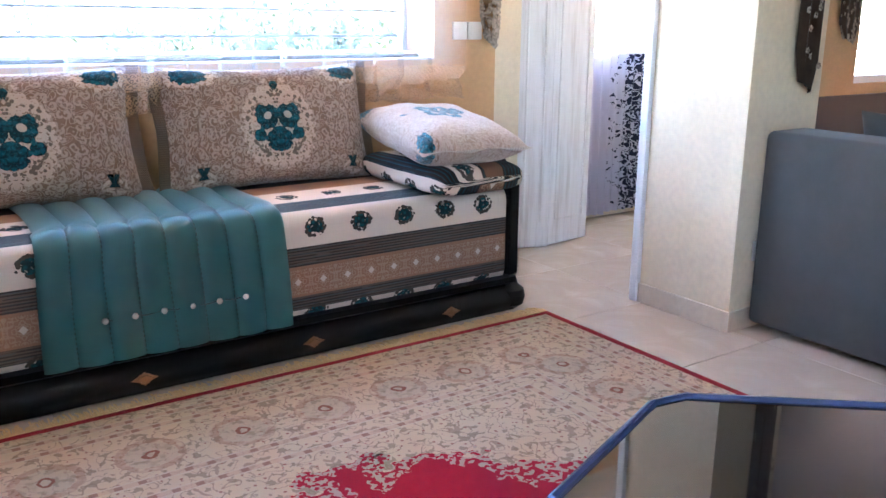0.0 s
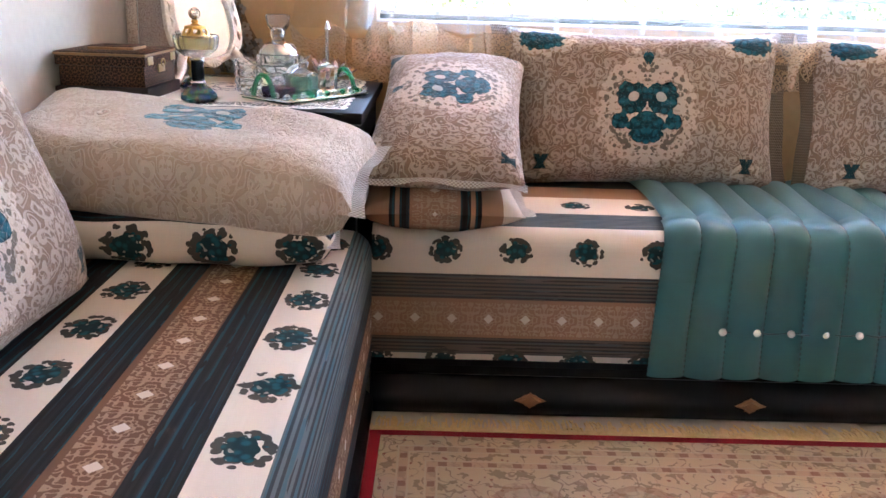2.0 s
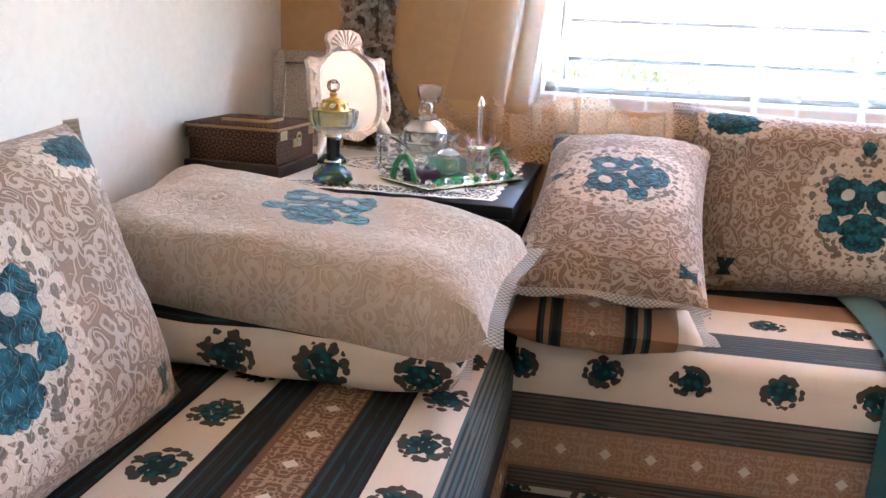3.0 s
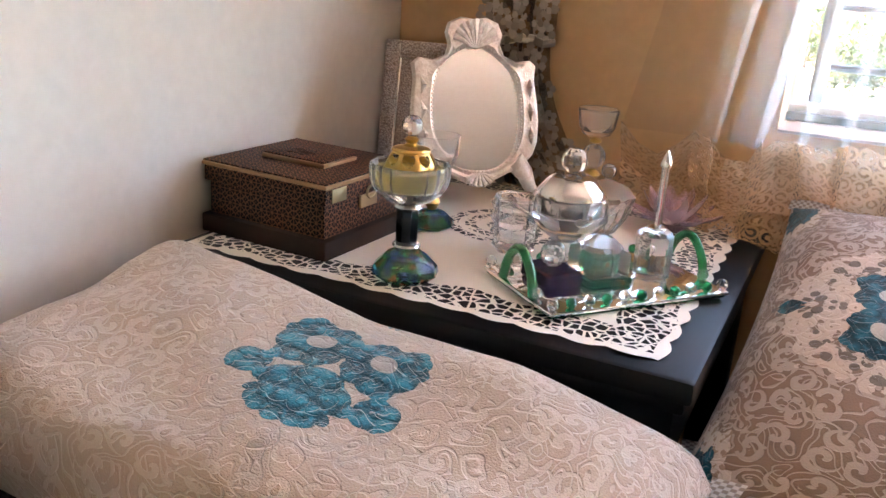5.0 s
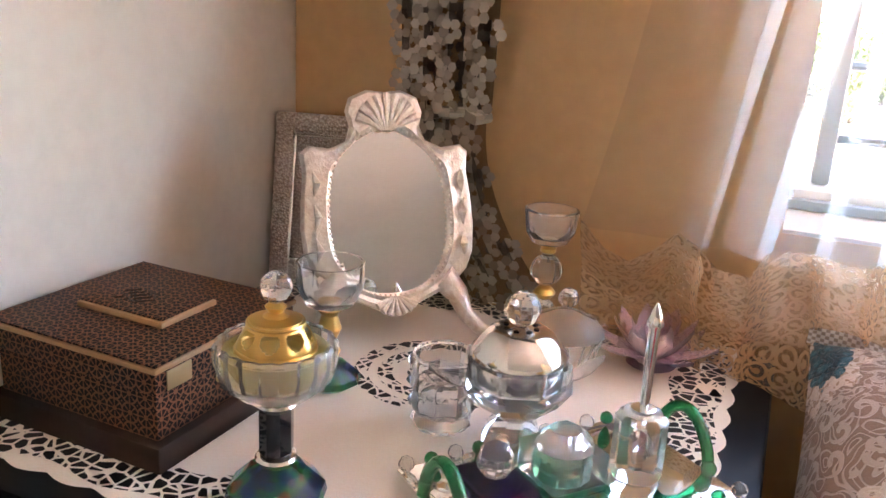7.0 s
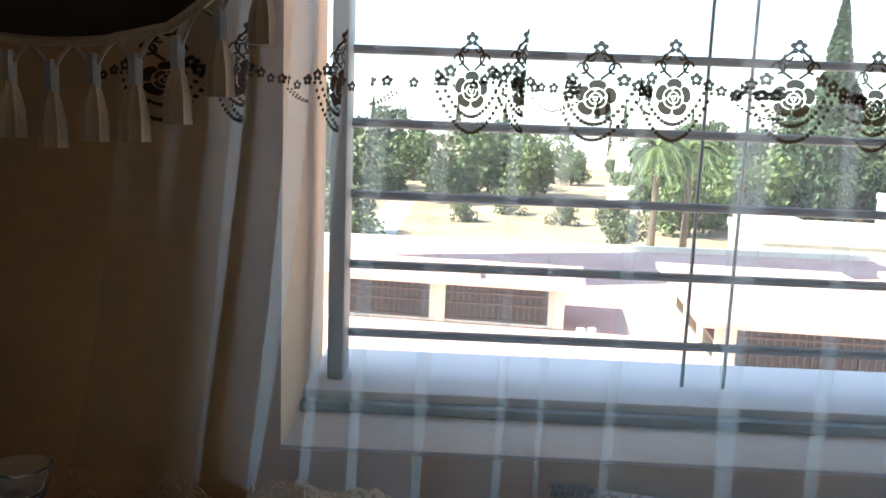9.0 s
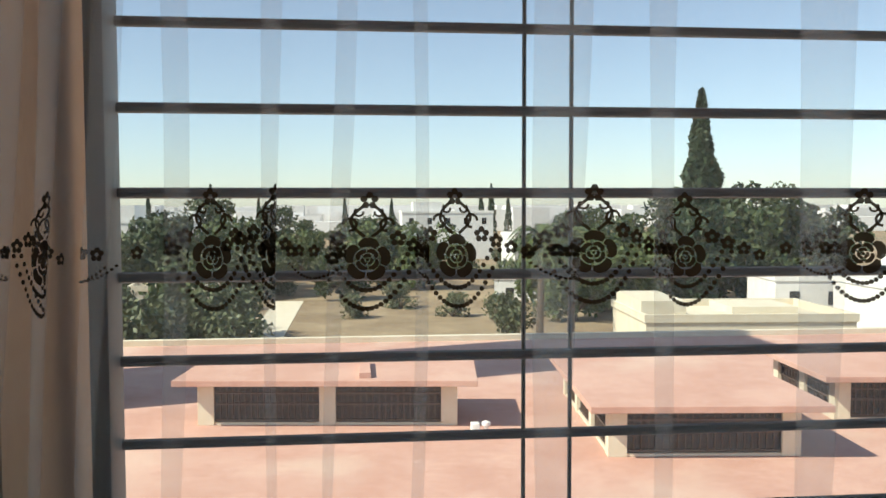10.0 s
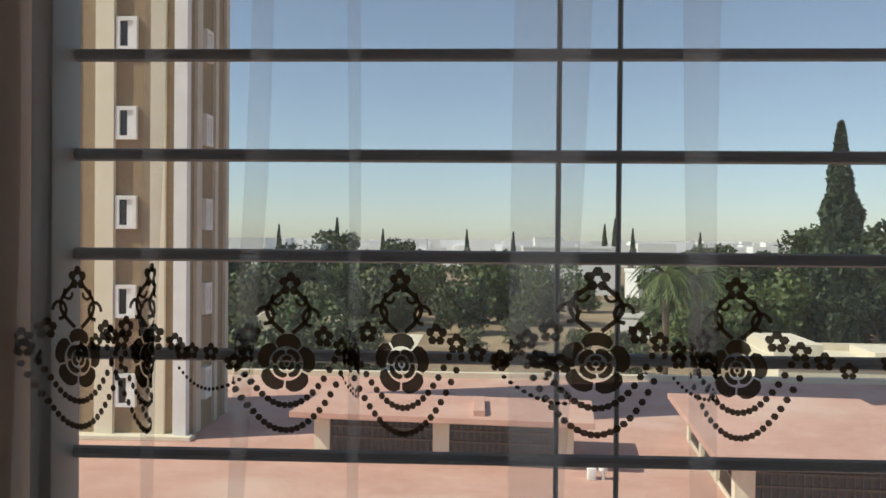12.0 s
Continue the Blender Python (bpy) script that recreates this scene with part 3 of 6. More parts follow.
def base_profile(front, depth, s):
    """A rounded plinth front of black wood, lip above, hollow beneath."""
    pts = [(front + s * 0.006, 0.006)]
    pts += [(front + s * (0.006 + 0.022 * k / 10) - s * 0.034 * math.sin(math.pi * k / 10), 0.006 + 0.108 * k / 10) for k in range(1, 10)]
    pts += [(front + s * 0.028, 0.115), (front + s * 0.004, 0.128), (front + s * 0.004, 0.152), (front + s * depth, 0.152), (front + s * depth, 0.006)]
    return pts


def lozenge():
    bm = bmesh.new()
    prev = None
    for h, k in ((0.0, 1.0), (0.005, 1.0), (0.006, 0.7), (0.011, 0.6), (0.012, 0.2)):
        ring = []
        for a in range(16):
            t = 2 * math.pi * a / 16
            c, s = math.cos(t), math.sin(t)
            q = 1 / (abs(c) / 0.04 + abs(s) / 0.021) * (1 + 0.12 * math.cos(4 * t) ** 2)
            ring.append(bm.verts.new((q * c * k, -h, q * s * k)))
        if prev:
            for a in range(16):
                bm.faces.new((prev[a], prev[(a + 1) % 16], ring[(a + 1) % 16], ring[a]))
        prev = ring
    bm.faces.new(prev)
    bmesh.ops.recalc_face_normals(bm, faces=bm.faces[:])
    return bm


sofa_n = thing("sofa_bench", "low black wooden bench with striped floral mattress under the window", "sofa", group="benches along the walls")
part("base", sweep(base_profile(2.268, 0.70, 1), "x", 0.83, 3.43), black_wood, sofa_n)
part("mattress", sweep(mattress_profile(2.985, 2.295, 0.155, 0.535), "x", 0.832, 3.392, cuts=30), fabric_north, sofa_n, "cream mattress with grey stripes and teal blossoms")
knob = part("lozenge", lozenge(), lozenge_wood, sofa_n, "carved wooden lozenge")
knob.location = (1.272, 2.256, 0.062)
for x in (1.88, 2.484, 3.091):
    share(knob, Matrix.Translation((x, 2.256, 0.062)))
bm = bmesh.new()
outline = [(2.275, 0.16), (2.275, 0.545), (2.40, 0.665), (2.98, 0.665), (2.98, 0.16)]
a = [bm.verts.new((3.398, y, z)) for y, z in outline]
b = [bm.verts.new((3.448, y, z)) for y, z in outline]
bm.faces.new(a), bm.faces.new(b[::-1])
for k in range(5):
    bm.faces.new((a[k], b[k], b[(k + 1) % 5], a[(k + 1) % 5]))
bmesh.ops.recalc_face_normals(bm, faces=bm.faces[:])
bmesh.ops.bevel(bm, geom=bm.edges[:], offset=0.006, segments=2, affect="EDGES")
part("armrest", bm, black_wood, sofa_n, "black end panel with a sloping corner")
part("plinth_end", lathe([(0.0, 0.012), (0.03, 0.012), (0.055, 0.03), (0.062, 0.062), (0.055, 0.095), (0.03, 0.115), (0.02, 0.15), (0.0, 0.152)], 20, at=(3.432, 2.30, 0)), black_wood, sofa_n, "rounded end of the plinth")

sofa_w = thing("sofa_bench", "low black wooden bench with striped floral mattress along the plain wall", "sofa", group="benches along the walls")
part("base", sweep(base_profile(0.825, 0.80, -1), "y", -2.2, 2.235), black_wood, sofa_w)
part("mattress", sweep(mattress_profile(0.015, 0.838, 0.155, 0.545, 0.06), "y", -2.18, 2.225, cuts=40), fabric_west, sofa_w, "cream mattress with grey stripes and teal blossoms")
share(knob, Matrix.Translation((0.842, 1.5, 0.062)) @ Matrix.Rotation(radians(90), 4, "Z"), sofa_w)
for y in (0.9, 0.3, -0.3, -0.9):
    share(knob, Matrix.Translation((0.842, y, 0.062)) @ Matrix.Rotation(radians(90), 4, "Z"), sofa_w)


# ---------------------------------------------------------------- cushions
def pillow_mesh(w, h, t, seed, sag=0.0, n=5):
    """Width on x, height on y, thickness on z, with pointed corners and slack edges."""
    bm = bmesh.new()
    layer = bm.loops.layers.uv.verify()
    nu, nv = 36, 24
    rnd = Vector((seed * 3.1, seed * 1.7, 0))
    for side in (1, -1):
        grid = []
        for i in range(nu + 1):
            col = []
            for j in range(nv + 1):
                a, b = 2 * i / nu - 1, 2 * j / nv - 1
                ea, eb = max(0, 1 - abs(a) ** n), max(0, 1 - abs(b) ** n)
                z = side * t / 2 * (ea * eb) ** 0.55
                pull = 1 - 0.085 * (1 - a * a) * abs(b) ** 3
                pull2 = 1 - 0.06 * (1 - b * b) * abs(a) ** 3
                x, y = a * w / 2 * pull2, b * h / 2 * pull
                wr = noise.noise(Vector((a * 2.2, b * 2.2, side)) + rnd) * 0.012 + noise.noise(Vector((a * 7, b * 7, side * 2)) + rnd) * 0.004
                z += wr * (ea * eb) ** 0.4 * (1 if side > 0 else 0.6)
                z -= sag * (a * a) * w
                rim = lambda q: math.copysign(t * 0.32 * abs(q) ** 7, q)
                col.append((Vector((x, y, z)), (a * w / 2 + rim(a), b * h / 2 + rim(b))))
            grid.append(col)
        vs = [[bm.verts.new(p[0]) for p in col] for col in grid]
        for i in range(nu):
            for j in range(nv):
                quad = [(i, j), (i + 1, j), (i + 1, j + 1), (i, j + 1)]
                if side < 0:
                    quad = quad[::-1]
                f = bm.faces.new([vs[p][q] for p, q in quad])
                for loop, (p, q) in zip(f.loops, quad):
                    loop[layer].uv = grid[p][q][1]
    bmesh.ops.remove_doubles(bm, verts=bm.verts[:], dist=0.0004)
    return bm


def braid_strip(w, h, t, side, width, seed, sag=0.0):
    def fn(a, b):
        y = (b * 2 - 1) * h / 2 * 1.02
        x = side * (w / 2 * (1 - 0.06 * (1 - (b * 2 - 1) ** 2)) - 0.008 + a * width)
        return Vector((x, y, math.sin(b * 14 + seed) * 0.007 * a + 0.002 - sag * w))
    return sheet(fn, 4, 30, uv=lambda a, b: (a * width, b * h), thick=0.004)


def cushion(label, w, h, t, m, material, seed, trim="braid", shift=(0, 0), sag=0.0, n=5, swap=False):
    c = thing("cushion", label, "cushion", m, group="cushions on the benches")
    bm = pillow_mesh(w, h, t, seed, sag, n)
    if shift != (0, 0):
        layer = bm.loops.layers.uv.verify()
        for f in bm.faces:
            for loop in f.loops:
                loop[layer].uv = (loop[layer].uv[0] + shift[0], loop[layer].uv[1] + shift[1])
    if swap:
        layer = bm.loops.layers.uv.verify()
        for f in bm.faces:
            for loop in f.loops:
                loop[layer].uv = (loop[layer].uv[1] + h / 2, loop[layer].uv[0] + w / 2)
    part("cover", bm, material, c)
    if trim == "braid":
        for s in (1, -1):
            part("trim", braid_strip(w, h, t, s, 0.05, seed + s, sag), trim_braid, c, "woven braid edging")
    else:
        for s in (1, -1):
            part("trim", braid_strip(w, h, t, s, 0.034, seed + s, sag), lace_white, c, "pale braid edging")
    return c


def bolster_mesh(w, h, t, first=0.0, across=False):
    """A soft box whose stripes run round it lengthways; uv: along, and round from the back of the top."""
    ring = []
    for k in range(40):
        a = 2 * math.pi * k / 40 + math.pi / 2
        c, s = math.cos(a), math.sin(a)
        q = 1 / ((abs(c)) ** 4 + abs(s) ** 4) ** 0.25
        ring.append((c * q * h / 2, s * q * t / 2))
    ring.append(ring[0])
    run = [0.0]
    for p, q in zip(ring, ring[1:]):
        run.append(run[-1] + math.hypot(q[0] - p[0], q[1] - p[1]))

    def fn(a, b):
        e = abs(2 * a - 1)
        k = (1 - e ** 9) ** 0.5
        y, z = ring[min(40, round(b * 40))]
        wob = 0.006 * noise.noise(Vector((a * 5, b * 6, first)))
        return Vector(((a - 0.5) * w * (1 - 0.03 * math.cos(z / t * 3)), y * (0.92 + 0.08 * k) + wob, z * (0.22 + 0.78 * k) + wob))
    bm = sheet(fn, 40, 40, uv=lambda a, b: (run[round(b * 40)], a * w) if across else (a * w + first, run[round(b * 40)]))
    bmesh.ops.remove_doubles(bm, verts=bm.verts[:], dist=0.0003)
    bmesh.ops.holes_fill(bm, edges=[e for e in bm.edges if len(e.link_faces) == 1])
    bmesh.ops.recalc_face_normals(bm, faces=bm.faces[:])
    return bm


def bolster(label, w, h, t, m, material, first=0.0, across=False):
    c = thing("cushion", label, "cushion", m, group="cushions on the benches")
    part("cover", bolster_mesh(w, h, t, first, across), material, c)
    for s in (1, -1):
        part("trim", braid_strip(w, h * 0.98, t, s, 0.03, 2 + s), lace_white, c, "pale lace edging")
    return c


def lying(x, y, z, turn=0, tilt=0, lean=0):
    return Matrix.Translation((x, y, z)) @ Matrix.Rotation(radians(turn), 4, "Z") @ Matrix.Rotation(radians(tilt), 4, "X") @ Matrix.Rotation(radians(lean), 4, "Y")


back_label = "taupe cut-velvet cushion with a teal bouquet against the window curtain"
cushion(back_label, 0.88, 0.50, 0.20, lying(1.635, 2.855, 0.782, 0, 76), velvet_damask, 1)
cushion(back_label, 0.88, 0.50, 0.20, lying(2.60, 2.855, 0.776, 0, 76), velvet_damask, 2)
cushion("taupe cut-velvet cushion with a teal bouquet against the plain wall", 0.86, 0.50, 0.22, lying(0.215, 1.32, 0.785, 90, 70), velvet_damask, 3)
cushion("taupe cut-velvet cushion with a teal bouquet against the plain wall", 0.84, 0.47, 0.20, lying(0.19, 0.40, 0.775, 90, 74), velvet_damask, 9)
# stack at the table end of the bench along the plain wall
bolster("cream striped cushion with teal blossoms lying on the bench", 0.71, 0.40, 0.125, lying(0.432, 2.045, 0.616, -1), fabric_bolster)
cushion("cut-velvet cushion with a teal bouquet, coloured as window-lit, on a striped cushion", 0.82, 0.405, 0.18, lying(0.440, 2.02, 0.762, -4, 9, 4.2), velvet_window_lit, 5, "pipe", (-0.02, -0.045), n=9)
# stack at the table end of the window bench
cushion("small brown striped cushion lying on the window bench", 0.41, 0.40, 0.135, lying(1.01, 2.36, 0.606, 2), fabric_small, 12, "pipe", n=3, swap=True)
cushion("taupe cut-velvet cushion with a teal bouquet on a small cushion", 0.74, 0.42, 0.19, lying(1.03, 2.515, 0.80, 86, 0, -18), velvet_damask, 7, "pipe", n=3)
# stack at the far end
bolster("cream striped cushion with teal blossoms by the armrest", 0.64, 0.40, 0.12, lying(3.17, 2.46, 0.605, 90), fabric_bolster, 0.05)
cushion("cut-velvet cushion, coloured as window-lit, on a striped cushion by the armrest", 0.70, 0.46, 0.17, lying(3.18, 2.50, 0.752, 82, 0, -5), velvet_window_lit, 10, "pipe")

# ---------------------------------------------------------------- quilt over the window bench
blanket = thing("blanket", "teal channel-quilted satin throw with pearl buttons over the bench", "blanket")
QX0, QX1 = 1.60, 2.40


def quilt_at(a, b):
    top, turn, drop = 0.50, 0.09, 0.355
    total = top + turn + drop
    s = b * total
    puff = 0.016 * abs(math.sin(math.pi * 8 * a)) ** 0.6
    x = QX0 + (QX1 - QX0) * a + 0.012 * math.sin(b * 5 + a * 3) + (0.01 if b < 0.5 else 0.0)
    if s < top:
        y, z, ny, nz = 2.84 - s, 0.557, 0.0, 1.0
    elif s < top + turn:
        t = (s - top) / turn * math.pi / 2
        y, z, ny, nz = 2.34 - 0.062 * math.sin(t), 0.495 + 0.062 * math.cos(t), -math.sin(t), math.cos(t)
    else:
        d = s - top - turn
        y, z, ny, nz = 2.278 - 0.012 * math.sin(d * 6), 0.495 - d, -1.0, 0.0
    wob = 0.004 * math.sin(a * 23 + b * 9)
    return Vector((x, y + ny * (puff + wob), z + nz * (puff + wob)))


part("quilt", sheet(quilt_at, 96, 56, uv=lambda a, b: (a * 0.8, b * 0.96), thick=-0.006), teal_quilt, blanket)
bead = lathe([(0.0, -0.011), (0.006, -0.009), (0.0105, -0.003), (0.011, 0.002), (0.007, 0.009), (0.0, 0.011)], 14)
first = part("button", bead, pearl, blanket, "pearl button")
first.location = (1.776, 2.252, 0.280)
for k in range(1, 6):
    share(first, Matrix.Translation((1.776 + 0.092 * k, 2.252, 0.280)))
part("cord", tube([(1.74 + 0.02 * k, 2.256 + 0.002 * math.sin(k * 2.2), 0.279 + 0.003 * math.sin(k * 1.3)) for k in range(27)], 0.0025, 5), teal_quilt, blanket)

# ---------------------------------------------------------------- corner table
table = thing("corner_table", "square black wooden corner table with a moulded edge", "table")
part("tabletop", box((0.012, 2.262, 0.806), (0.812, 2.99, 0.838), 0.008), black_wood, table)
part("apron", box((0.03, 2.285, 0.70), (0.79, 2.985, 0.787), 0.004), black_wood, table)
part("moulding", box((0.02, 2.272, 0.788), (0.803, 2.988, 0.8055), 0.006), black_wood, table)
leg = part("leg", box((0, 0, 0.005), (0.06, 0.06, 0.70), 0.005), black_wood, table)
leg.location = (0.73, 2.288, 0)
for x, y in ((0.03, 2.288), (0.73, 2.92), (0.03, 2.92)):
    share(leg, Matrix.Translation((x, y, 0)))

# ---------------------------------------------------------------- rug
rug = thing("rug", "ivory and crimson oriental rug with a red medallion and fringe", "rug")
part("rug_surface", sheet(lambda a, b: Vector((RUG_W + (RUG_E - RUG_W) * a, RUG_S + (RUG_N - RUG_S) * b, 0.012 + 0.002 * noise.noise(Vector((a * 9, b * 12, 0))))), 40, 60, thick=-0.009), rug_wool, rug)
bm = bmesh.new()
rnd = random.Random(4)
for k in range(560):
    x = RUG_W + (RUG_E - RUG_W) * (k + 0.5) / 560
    d = rnd.uniform(0.035, 0.088)
    dx = rnd.uniform(-0.012, 0.012)
    tube([(x, RUG_N - 0.004, 0.012), (x + dx * 0.4, RUG_N + d * 0.5, 0.011 + rnd.random() * 0.006), (x + dx, RUG_N + d, 0.004)], 0.0032, 4, bm)
tagged(part("fringe", bm, fringe, rug, "ochre knotted fringe"), kind="stuff")
part("selvedge", box((RUG_W, RUG_N - 0.002, 0.004), (RUG_E, RUG_N + 0.018, 0.013), 0.002), fringe, rug)

# ---------------------------------------------------------------- glass coffee table
coffee = thing("coffee_table", "low eight-sided table with a dark glass top and blue metal rim", "table")
rim_blue = Mat("blue_rim", 0.2, 0.7, (0.10, 0.15, 0.33))
dark_glass = Mat("dark_glass", 0.03, color=(0.012, 0.011, 0.011), Specular_IOR_Level=0.7)
corners = [(2.07, 0.50), (2.475, 0.658), (2.56, 0.645), (3.25, 0.06), (3.27, -0.02), (2.80, -0.52), (2.70, -0.53), (2.06, 0.38)]
bm = bmesh.new()
top = bm.faces.new([bm.verts.new((x, y, 0.446)) for x, y in corners])
r = bmesh.ops.extrude_face_region(bm, geom=[top])
bmesh.ops.translate(bm, verts=[v for v in r["geom"] if isinstance(v, bmesh.types.BMVert)], vec=(0, 0, -0.012))
bmesh.ops.recalc_face_normals(bm, faces=bm.faces[:])
part("tabletop", bm, dark_glass, coffee, "dark reflecting glass", smooth=False)
part("rim", tube([(x, y, 0.444) for x, y in corners], 0.011, 8, closed=True), rim_blue, coffee, "blue-grey metal rim")
for x, y in ((2.75, 0.05), (2.95, -0.05), (2.85, -0.2), (2.65, -0.1)):
    part("leg", box((x - 0.03, y - 0.03, 0.016), (x + 0.03, y + 0.03, 0.433), 0.006), black_wood, coffee)

# ---------------------------------------------------------------- grey sofa beyond
grey = thing("sofa", "grey velvet sofa turned towards the second sitting room", "sofa")
part("backrest", box((4.07, -0.62, 0.03), (4.31, 1.585, 0.80), 0.03, seg=4), grey_velvet, grey)
part("seat", box((4.34, -0.38, 0.06), (4.98, 1.28, 0.43), 0.05, seg=4), grey_velvet, grey)
part("armrest", box((4.315, 1.345, 0.03), (5.0, 1.585, 0.66), 0.05, seg=4), grey_velvet, grey)
part("armrest", box((4.335, -0.62, 0.03), (5.0, -0.385, 0.66), 0.05, seg=4), grey_velvet, grey)

# ---------------------------------------------------------------- doorway
door = thing("door_1", "open folding door of limed white wood standing in the doorway", "door", kind="structure")
for k, (p, q) in enumerate((((4.045, 3.045), (4.235, 2.985)), ((4.25, 3.00), (4.57, 3.04)))):
    d = (Vector(q) - Vector(p)).length
    a = math.atan2(q[1] - p[1], q[0] - p[0])
    ob = part("door_leaf", box((0, 0, 0.012), (d, 0.035, 2.05), 0.004), limed, door, "limed wooden leaf")
    ob.matrix_basis = Matrix.Translation((p[0], p[1], 0)) @ Matrix.Rotation(a, 4, "Z")
    ob = part("panel_bead", tube([(0.05, -0.002, 0.15), (d - 0.05, -0.002, 0.15), (d - 0.05, -0.002, 1.95), (0.05, -0.002, 1.95)], 0.006, 6, closed=True), limed, door)
    ob.matrix_basis = Matrix.Translation((p[0], p[1], 0)) @ Matrix.Rotation(a, 4, "Z")
part("door_frame", box((3.955, 2.072, 0.0), (4.10, 2.112, 2.12), 0.004), white_paint, door, "white door casing")


# ---------------------------------------------------------------- outside
GROUND, TERRACE = -7.5, -4.05


def speckle(name, a, b, scale, rough=0.9, c3=None):
    m = Mat(name, rough)
    c = m.coord()
    col = m.mix((m.noise(c, scale, 5, 0.6) * 0.7 + m.noise(c, scale * 9, 3) * 0.3).step(0.35, 0.68), a, b)
    if c3:
        col = m.mix(m.noise(c, scale * 0.35, 3).step(0.55, 0.72) * 0.7, col, c3)
    return m.set("Base Color", col)


red_roof = speckle("red_terrace", (0.52, 0.29, 0.225), (0.62, 0.385, 0.31), 0.5, 0.9, (0.66, 0.49, 0.40))
dry_earth = speckle("dry_earth", (0.22, 0.155, 0.09), (0.38, 0.29, 0.18), 0.12, 0.95, (0.14, 0.15, 0.07))
render_cream = speckle("cream_render", (0.66, 0.58, 0.44), (0.74, 0.68, 0.55), 1.5)
render_white = speckle("white_render", (0.72, 0.71, 0.68), (0.82, 0.81, 0.79), 1.2)
dark_frame = Mat("dark_window_frame", 0.6, color=(0.10, 0.066, 0.048))
dark_pane = Mat("dark_pane", 0.15, color=(0.02, 0.02, 0.022))

ground = structure("ground", box((-1500, -300, GROUND - 1), (1500, 3000, GROUND)), dry_earth, "dry earth and scrub reaching to the horizon")
structure("terrace", box((-40, 5.0, TERRACE - 3.4), (60, 37.4, TERRACE)), red_roof, "red painted flat roof terrace")
structure("parapet", box((-40, 37.4, TERRACE - 3.4), (60, 37.75, TERRACE + 0.22)), render_cream, "low pale parapet along the terrace's far edge")


def roof_light(label, x0, x1, y0, y1, turn, bays, side_bays):
    """A long low box on the terrace: cream piers, dark barred windows and a thin oversailing red slab."""
    w, d = x1 - x0, y1 - y0
    t = thing("roof_pavilion", label, "building", Matrix.Translation((x0, y0, TERRACE)) @ Matrix.Rotation(radians(turn), 4, "Z"), group="roof pavilions")
    part("core", box((0.12, 0.12, 0.005), (w - 0.12, d - 0.12, 1.10)), dark_pane, t, "dark glazing behind the bars", False)
    part("plinth", box((0.03, 0.03, 0.003), (w - 0.03, d - 0.03, 0.07)), render_cream, t, smooth=False)
    part("roof", box((-0.5, -0.55, 1.12), (w + 0.5, d + 0.4, 1.27), 0.01), red_roof, t, "thin red slab", False)
    pier = part("pier", box((0, 0, 0.004), (0.42, 0.34, 1.115)), render_cream, t, smooth=False)
    span = (w - 0.42) / bays
    for k in range(1, bays + 1):
        share(pier, Matrix.Translation((k * span, 0, 0)))
    for k in range(1, side_bays + 1):
        share(pier, Matrix.Translation((0, k * (d - 0.34) / side_bays, 0)))
        share(pier, Matrix.Translation((w - 0.42, k * (d - 0.34) / side_bays, 0)))
    bm = bmesh.new()
    for k in range(bays):
        a, b = 0.42 + k * span, (k + 1) * span
        for z in (0.10, 0.52, 0.80, 1.06):
            box((a, 0.06, z), (b, 0.11, z + 0.045), bm=bm)
        n = max(4, int((b - a) / 0.16))
        for i in range(n + 1):
            x = a + (b - a) * i / n
            box((x - 0.012, 0.07, 0.10), (x + 0.012, 0.10, 1.10), bm=bm)
    part("grille", bm, dark_frame, t, "dark barred window frames", False)
    bm = bmesh.new()
    for z in (0.10, 0.52, 0.80, 1.06):
        box((0.06, 0.34, z), (0.11, d - 0.3, z + 0.045), bm=bm)
    for i in range(int(d / 0.2)):
        box((0.07, 0.36 + i * 0.2, 0.1), (0.10, 0.385 + i * 0.2, 1.1), bm=bm)
    part("grille", bm, dark_frame, t, smooth=False)
    return t


roof_light("red-roofed low pavilion with cream piers and dark barred windows", -2.95, 3.75, 24.3, 26.4, -6, 2, 1)
roof_light("long red-roofed pavilion with cream piers and barred windows", 6.75, 11.1, 20.45, 27.0, -5, 1, 3)
roof_light("red-roofed pavilion with cream piers behind the others", 13.6, 21.0, 23.0, 27.0, -5, 2, 2)
low = thing("roof_kerb", "low red kerb on the pavilion roof", "kerb")
part("kerb", box((1.2, 23.6, TERRACE + 1.2), (1.5, 25.6, TERRACE + 1.42), 0.01), red_roof, low, smooth=False)
dish = thing("roof_vent", "small white vent box on the terrace", "vent")
part("case", box((3.95, 22.6, TERRACE + 0.002), (4.15, 22.85, TERRACE + 0.28), 0.01), render_white, dish)
part("cowl", lathe([(0.05, 0), (0.05, 0.2), (0.11, 0.22), (0.11, 0.3), (0.0, 0.34)], 12, at=(4.32, 22.7, TERRACE + 0.002)), render_white, dish)

# the apartment block at the terrace's edge
brick_tan = Mat("tan_brick", 0.85)
_n = brick_tan.t.nodes.new("ShaderNodeTexBrick")
_x, _y, _z = brick_tan.xyz(brick_tan.coord())
brick_tan.t.links.new(brick_tan.join(_x + _y, _z).o, _n.inputs["Vector"])
_n.inputs["Scale"].default_value = 4.6
_n.inputs["Color1"].default_value, _n.inputs["Color2"].default_value, _n.inputs["Mortar"].default_value = (0.30, 0.21, 0.115, 1), (0.38, 0.275, 0.16, 1), (0.18, 0.14, 0.10, 1)
_n.inputs["Mortar Size"].default_value = 0.025
brick_tan.set("Base Color", S(brick_tan.t, _n.outputs[0]))
cream_bright = speckle("cream_pilaster", (0.74, 0.66, 0.50), (0.80, 0.73, 0.58), 1.0)
TOP = 24.0
